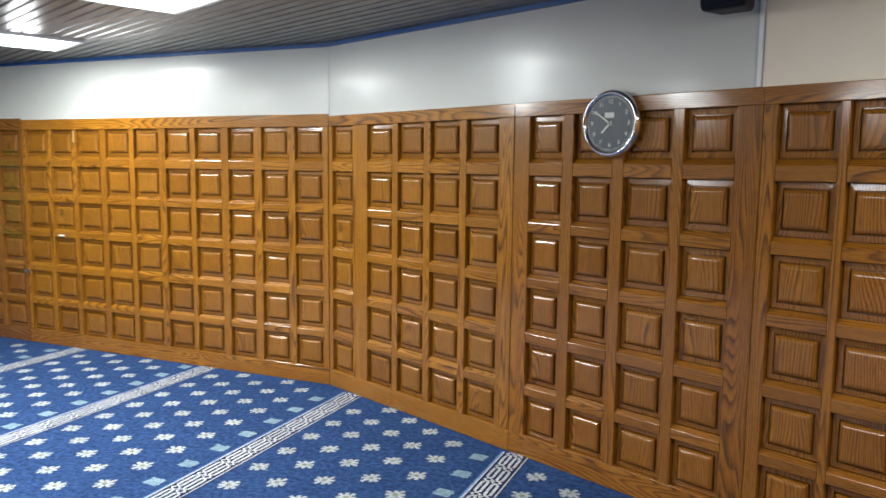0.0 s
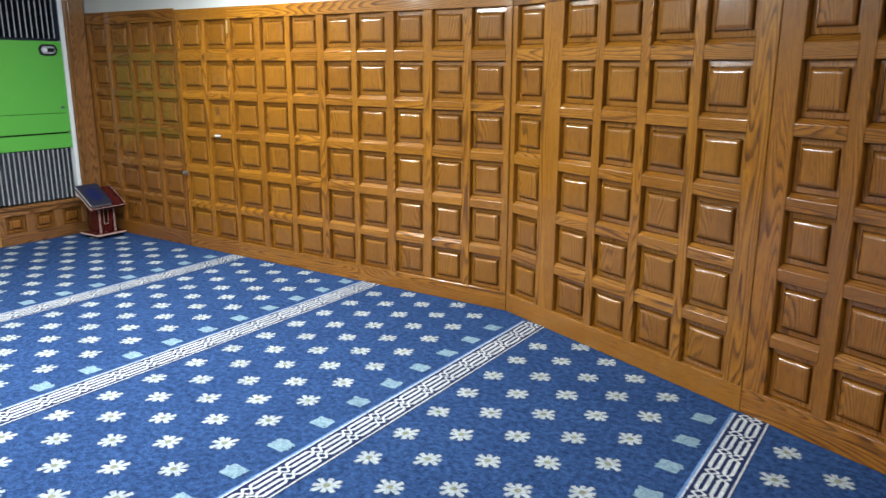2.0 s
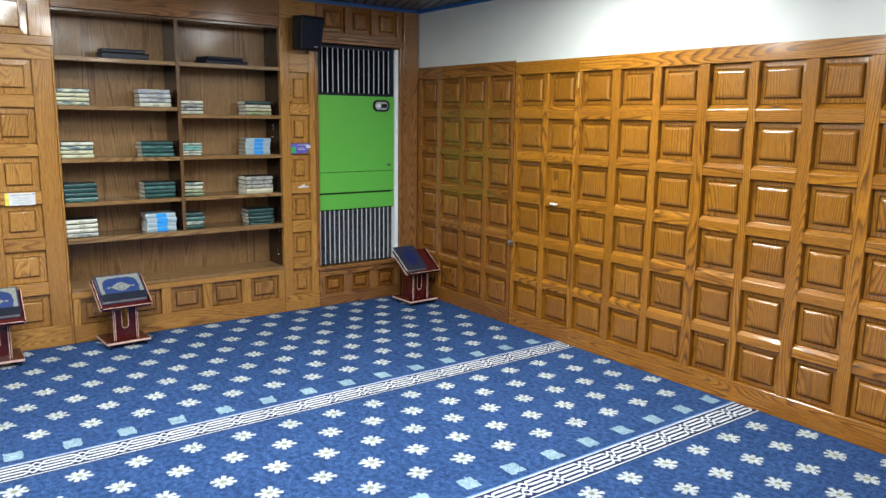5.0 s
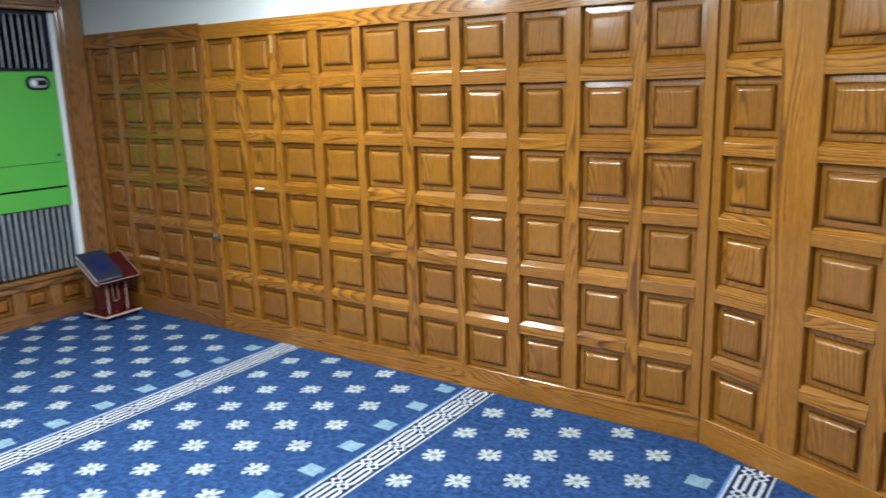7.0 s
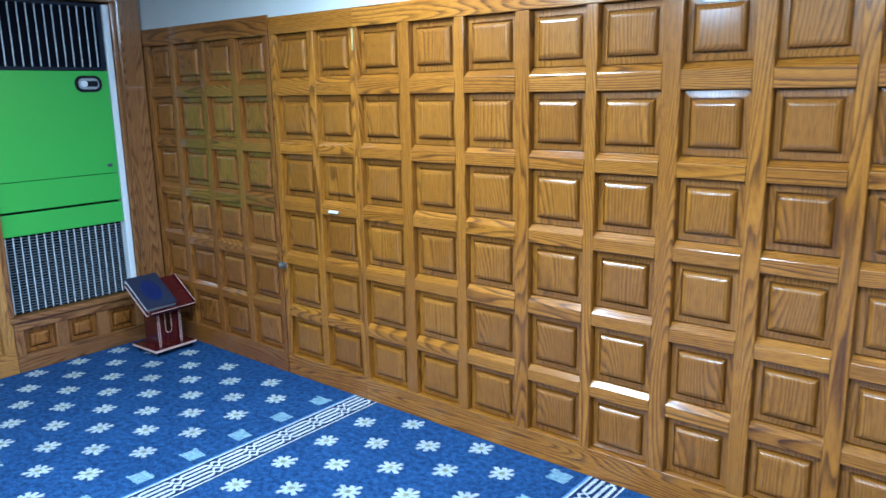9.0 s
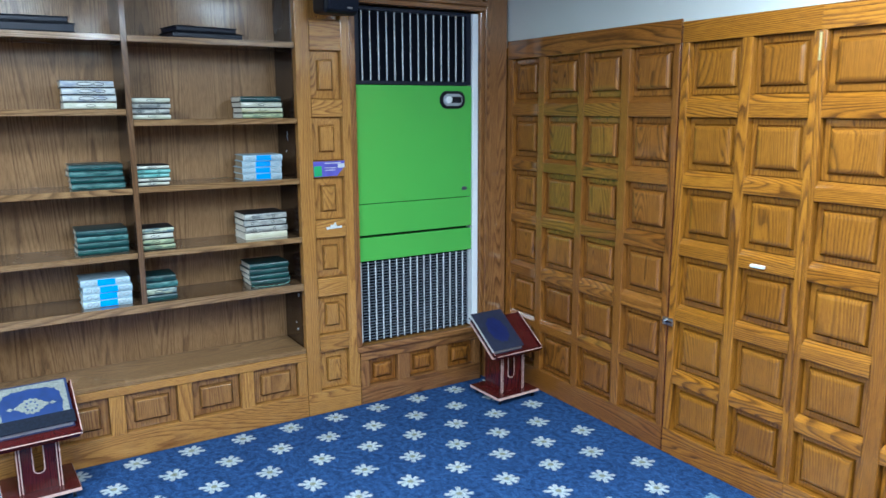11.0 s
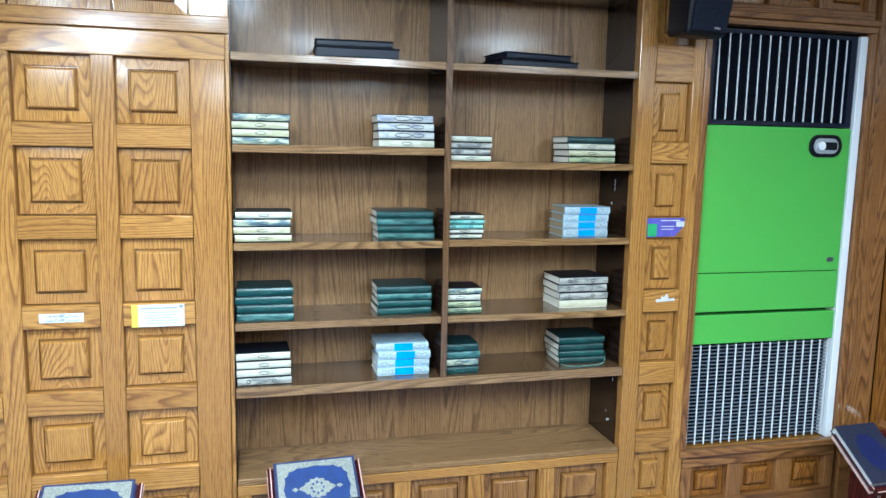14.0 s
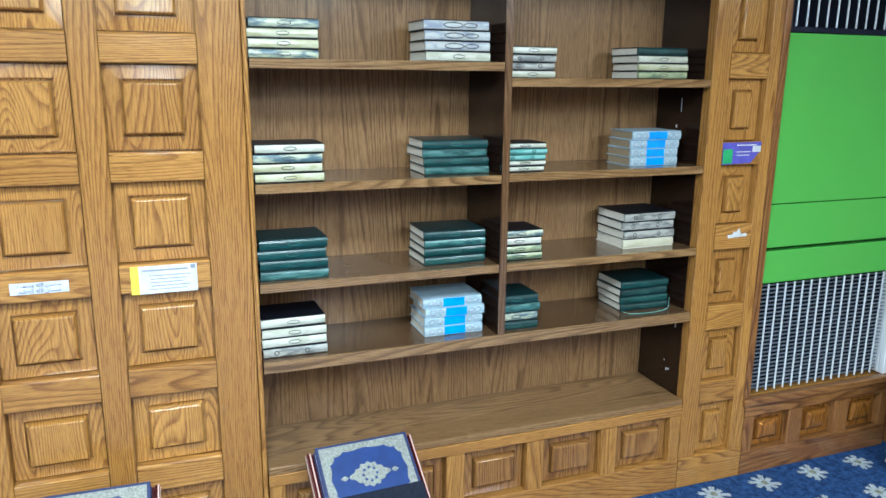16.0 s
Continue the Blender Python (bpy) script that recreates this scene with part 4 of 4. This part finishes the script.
cylinder(bm, 0.005, 0.10, Matrix.Translation((-5.478, -0.004, 1.86)), 12)
part("knuckle", bm, m_gold, hinge)
knob = tagged(new("door_pull"), "small white plastic door pull", "door pull")
knob.matrix_basis = M_NORTH
part("pull", boxed(-5.70, -5.635, -0.016, 0.0, 0.992, 1.006, 0.004, seg=2), m_white, knob)


def bars(parent, mat, rows_, y):
    for u0, u1, z0, z1 in rows_:
        part("writing", boxed(u0, u1, y - 0.0004, y, z0, z1), mat, parent)


lab = tagged(new("paper_label"), "narrow white label with two lines of blue writing", "label")
lab.matrix_basis = M_WEST
sheet = part("sheet", boxed(1.142, 1.285, -0.0016, -0.0008, 1.020, 1.052), m_paper, lab)
PRAISE, NAME = "\ufee5\ufe8e\ufea4\ufe92\ufeb3", "\ufeea\ufee0\ufedf\ufe8d"
for words, z in (("\ufee9\ufeaa\ufee4\ufea4\ufe91\ufeed " + NAME + " " + PRAISE, 1.0440), ("\ufee2\ufef4\ufec8\ufecc\ufedf\ufe8d " + NAME + " " + PRAISE, 1.0280)):
    piece("writing", text_mesh(words, 0.0145, m_ink_dark), sheet, (1.2135, -0.0018, z), turn=(90, 0, 0))
card = tagged(new("notice_card"), "white notice card with a yellow edge", "notice")
card.matrix_basis = M_WEST
sheet = part("sheet", boxed(1.441, 1.619, -0.0016, -0.0008, 0.993, 1.074), m_paper, card)
part("yellow_edge", boxed(1.441, 1.463, -0.0021, -0.0016, 0.993, 1.074), m_yellow, sheet)
part("corner_mark", boxed(1.602, 1.615, -0.0021, -0.0016, 1.060, 1.071), m_ink_grey, sheet)
bars(sheet, m_ink_grey, [(1.472, 1.595, 1.058, 1.063)] + [(1.490 + 0.004 * (k % 2), 1.600 - 0.01 * (k % 3), 1.044 - 0.010 * k, 1.0465 - 0.010 * k) for k in range(5)], -0.0016)
pst = tagged(new("purple_card"), "torn purple and green card stuck on the pilaster", "card")
pst.matrix_basis = M_WEST
bm = bmesh.new()
pts = [(3.455, 1.296), (3.585, 1.300), (3.625, 1.345), (3.627, 1.377), (3.452, 1.376)]
a = [bm.verts.new((x, -0.0020, z)) for x, z in pts]
b = [bm.verts.new((x, -0.0008, z)) for x, z in pts]
bm.faces.new(a)
bm.faces.new(b[::-1])
for k in range(5):
    bm.faces.new((a[k], a[(k + 1) % 5], b[(k + 1) % 5], b[k]))
sheet = part("sheet", bm, m_purple, pst)
part("green_corner", boxed(3.456, 3.498, -0.0026, -0.0020, 1.300, 1.352), m_card_green, sheet)
part("white_tear", boxed(3.588, 3.626, -0.0026, -0.0020, 1.340, 1.362), m_paper, sheet)
bars(sheet, m_cream_print, [(3.515, 3.605, 1.364, 1.368), (3.515, 3.58, 1.340, 1.343), (3.515, 3.575, 1.328, 1.331)], -0.0020)
scrap = tagged(new("paper_scrap"), "torn scrap of white paper stuck on the pilaster", "paper")
scrap.matrix_basis = M_WEST
bm = bmesh.new()
pts = [(3.515, 1.018), (3.605, 1.022), (3.600, 1.034), (3.575, 1.032), (3.565, 1.056), (3.552, 1.040), (3.540, 1.044), (3.535, 1.031), (3.513, 1.032)]
bm.faces.new([bm.verts.new((x, -0.0012, z)) for x, z in pts])
part("sheet", bm, m_paper, scrap)


# ---- carpet pattern ----
STRIPES = (-5.487, -4.065, -2.650, -1.235, 0.18)
PITCH_U, PITCH_V = 0.2078, 0.2535


def in_room(x, y, edge=0.05):
    lim = Y_N - edge if x < -2.93 else Y_N - edge - math.tan(radians(SLANT)) * (x + 2.93)
    return X_W + edge < x < EX - edge and S_Y + edge < y < lim


def flower_shapes(rng):
    polys = []
    for k in range(8):
        a = radians(45 * k + rng.uniform(-5, 5) + 22)
        r = (0.068 if k % 2 else 0.058) * rng.uniform(0.92, 1.06)
        ca, sa = math.cos(a), math.sin(a)
        pts = [(0.003, 0.0), (0.022, -0.0105), (r * 0.66, -0.0105), (r * 0.90, -0.0125), (r * 0.84, -0.004), (r, 0.0), (r * 0.84, 0.004), (r * 0.92, 0.0115), (r * 0.66, 0.0105), (0.022, 0.0105)]
        polys.append([(x * ca - y * sa, x * sa + y * ca) for x, y in pts])
    return polys


def carpet_pattern():
    rng = random.Random(4)
    cream, heart, pale = ([], []), ([], []), ([], [])

    def put(store, pts, z):
        n = len(store[0])
        store[0].extend((x, y, z) for x, y in pts)
        store[1].append(tuple(range(n, n + len(pts))))

    for si, s in enumerate(STRIPES):
        far = si == 0
        for k in range(9 if far else 6):
            x = s - 0.183 - PITCH_U * k
            phase = (3.495 if far else 3.075) + (PITCH_V / 2 if k % 2 else 0)
            for j in range(-30, 12):
                y = phase + j * PITCH_V
                if not in_room(x, y):
                    continue
                if k == 0:
                    for q in range(26):
                        w, h = rng.uniform(0.006, 0.016), rng.uniform(0.004, 0.008)
                        cx, cy = x + rng.uniform(-0.044, 0.044), y + rng.uniform(-0.040, 0.040)
                        put(pale, [(cx - w, cy - h), (cx + w, cy - h), (cx + w, cy + h), (cx - w, cy + h)], 0.0030 + 0.00004 * q)
                    put(pale, [(x - 0.046, y - 0.038), (x + 0.044, y - 0.042), (x + 0.048, y + 0.036), (x - 0.042, y + 0.042)], 0.0028)
                    continue
                z = 0.003
                for i, pts in enumerate(flower_shapes(rng)):
                    put(cream, [(x + a, y + b) for a, b in pts], z + 0.00015 * i)
                put(heart, [(x + 0.015 * math.cos(a), y + 0.015 * math.sin(a)) for a in (math.pi * q / 4 for q in range(8))], z + 0.0016)
    for name, store, mat in (("cream_flowers", cream, m_flower), ("flower_hearts", heart, m_flower_heart), ("pale_flowers", pale, m_pale)):
        ob = piece(name, mesh_of(name, *store, mat), floor)
        tagged(ob, "flowers woven into the carpet", kind="stuff")


carpet_pattern()


def stripe(xc):
    """A woven band: three pairs of white strands that run straight and cross in knots."""
    y1 = (Y_N if xc < -2.93 else Y_N - math.tan(radians(SLANT)) * (xc + 2.93)) - 0.0
    y0 = S_Y
    W = 0.078
    band = piece("band", mesh_of("band", [(xc - W, y0, 0.0022), (xc + W, y0, 0.0022), (xc + W, y1, 0.0022), (xc - W, y1, 0.0022)], [(0, 1, 2, 3)], m_band), floor, label="navy ground of a woven band")
    piece("band_edge", mesh_of("band_edge", [(xc - W - 0.012, y0, 0.003), (xc - W + 0.006, y0, 0.003), (xc - W + 0.006, y1, 0.003), (xc - W - 0.012, y1, 0.003)], [(0, 1, 2, 3)], m_band_edge), band)
    verts, faces = [], []
    rep, step = 0.19, 0.0076
    lanes = (-0.031, 0.031)
    count = int((y1 - y0) / step)
    for lane in range(2):
        for side in (-1, 1):
            prev = None
            for k in range(count + 1):
                y = y0 + k * step
                ph = (y / rep + (0.12 if lane == 1 else 0.0)) % 1.0
                off = side * 0.0155
                c = lanes[lane]
                if ph > 0.58:
                    s = (ph - 0.58) / 0.42
                    swing = math.sin(math.pi * s) ** 2
                    c = c + (0.006, -0.006)[lane] * swing
                    off = off * math.cos(2 * math.pi * s) * (1.0 + 0.5 * swing)
                x = xc + c + off
                n = len(verts)
                z = 0.0042 + 0.0004 * ((lane + (side > 0)) % 2)
                verts += [(x - 0.0078, y, z), (x + 0.0078, y, z)]
                if prev is not None:
                    faces.append((prev, prev + 1, n + 1, n))
                prev = n
    piece("strands", mesh_of("strands", verts, faces, m_strand), band, label="white interlaced strands")
    for s in (-1, 1):
        x = xc + s * 0.074
        piece("border_strand", mesh_of("border_strand", [(x - 0.004, y0, 0.004), (x + 0.004, y0, 0.004), (x + 0.004, y1, 0.004), (x - 0.004, y1, 0.004)], [(0, 1, 2, 3)], m_strand), band)


for s in STRIPES:
    stripe(s)

# ---- panelling, piece by piece ----
ROWS_6 = list(zip(ROW_BOT, ROW_TOP))
NORTH = [(-7.365, -7.130), (-7.075, -6.803), (-6.750, -6.492), (-6.436, -6.172), (-6.085, -5.820), (-5.768, -5.510), (-5.456, -5.184), (-5.118, -4.854), (-4.801, -4.536), (-4.466, -4.211), (-4.162, -3.905), (-3.834, -3.591), (-3.522, -3.279), (-3.220, -2.976)]
panelling(wall_north, NORTH[:4], X_W, -6.135, ROWS_6, 0.0, TOP + 0.030, (m_brown_v, m_brown_h, m_brown_p))
panelling(wall_north, NORTH[4:], -6.127, -2.932, ROWS_6, 0.0, TOP + 0.016, (m_honey_v, m_honey_h, m_honey_p), (-5.480,))
SLANTED = [(0.046, 0.285), (0.450, 0.712), (0.772, 1.020), (1.082, 1.340), (1.397, 1.655), (1.877, 2.100), (2.168, 2.405), (2.472, 2.728), (2.786, 3.030), (3.207, 3.450), (3.487, 3.730), (3.767, 4.010), (4.047, 4.290), (4.327, 4.570), (4.607, 4.850)]
panelling(wall_slant, SLANTED[:5], 0.002, 1.765, ROWS_6, 0.0, TOP, (m_honey_v, m_honey_h, m_honey_p))
panelling(wall_slant, SLANTED[5:], 1.767, SLANT_END, ROWS_6, 0.0, TOP, (m_honey_darker_v, m_honey_darker_h, m_honey_darker_p), (3.145,))
ROWS_W = list(zip((1.708, 1.393, 1.079, 0.769, 0.460, 0.148), (1.936, 1.628, 1.311, 0.996, 0.682, 0.374)))
ROWS_P = list(zip((1.692, 1.379, 1.069, 0.755, 0.443, 0.130), (1.934, 1.603, 1.293, 0.974, 0.657, 0.350)))
WEST = [(1.09 - 0.3235 * k, 1.337 - 0.3235 * k) for k in range(12, 0, -1)] + [(1.09, 1.337), (1.413, 1.656)]
panelling(wall_west, WEST, S_Y, B0 - 0.001, ROWS_W, 0.0, 2.026, (m_oak_v, m_oak_h, m_oak_p), (1.775,), inset=0.046, edge=0.008, slope=0.005)
panelling(wall_west, WEST, S_Y, B0 - 0.001, [(2.085, 2.34)], 2.028, CEIL, (m_oak_v, m_oak_h, m_oak_p), inset=0.046, edge=0.008, slope=0.005)
panelling(wall_west, [(3.456, 3.625)], B1 + 0.001, 3.690, ROWS_P + [(2.085, 2.34)], 0.0, CEIL, (m_oak_v, m_oak_h, m_oak_p), inset=0.048, edge=0.008, slope=0.005)
LOW = [(1.845 + 0.3105 * k, 2.085 + 0.3105 * k) for k in range(5)]
panelling(wall_west, LOW, B0 + 0.001, B1 - 0.001, [(0.128, 0.318)], 0.0, 0.360, (m_oak_v, m_oak_h, m_oak_d), inset=0.042, edge=0.009, slope=0.005)
panelling(wall_west, [(3.745, 3.925), (4.005, 4.185), (4.265, 4.45)], 3.692, 4.498, [(0.105, 0.258)], 0.0, 0.312, (m_post, m_post_h, m_brown_p), inset=0.035)
panelling(wall_west, [(3.75, 3.96), (4.02, 4.21), (4.27, 4.46)], 3.692, 4.498, [(2.27, 2.47)], 2.18, CEIL, (m_post, m_post_h, m_brown_p), inset=0.035)
panelling(wall_west, [], 4.532, Y_N - 0.002, [(0.14, 2.36)], 0.0, CEIL, (m_post, m_post_h, m_brown_p))
piece("stile", bar_mesh(0.0075, TOP - 0.004, m_mahogany, soft=0.002), wall_north, (-6.131, 0.003, TOP / 2))
piece("rail", bar_mesh(B1 - B0 - 0.002, CEIL - 2.278, m_post_h, soft=0.005), wall_west, ((B0 + B1) / 2, 0, (CEIL + 2.278) / 2))
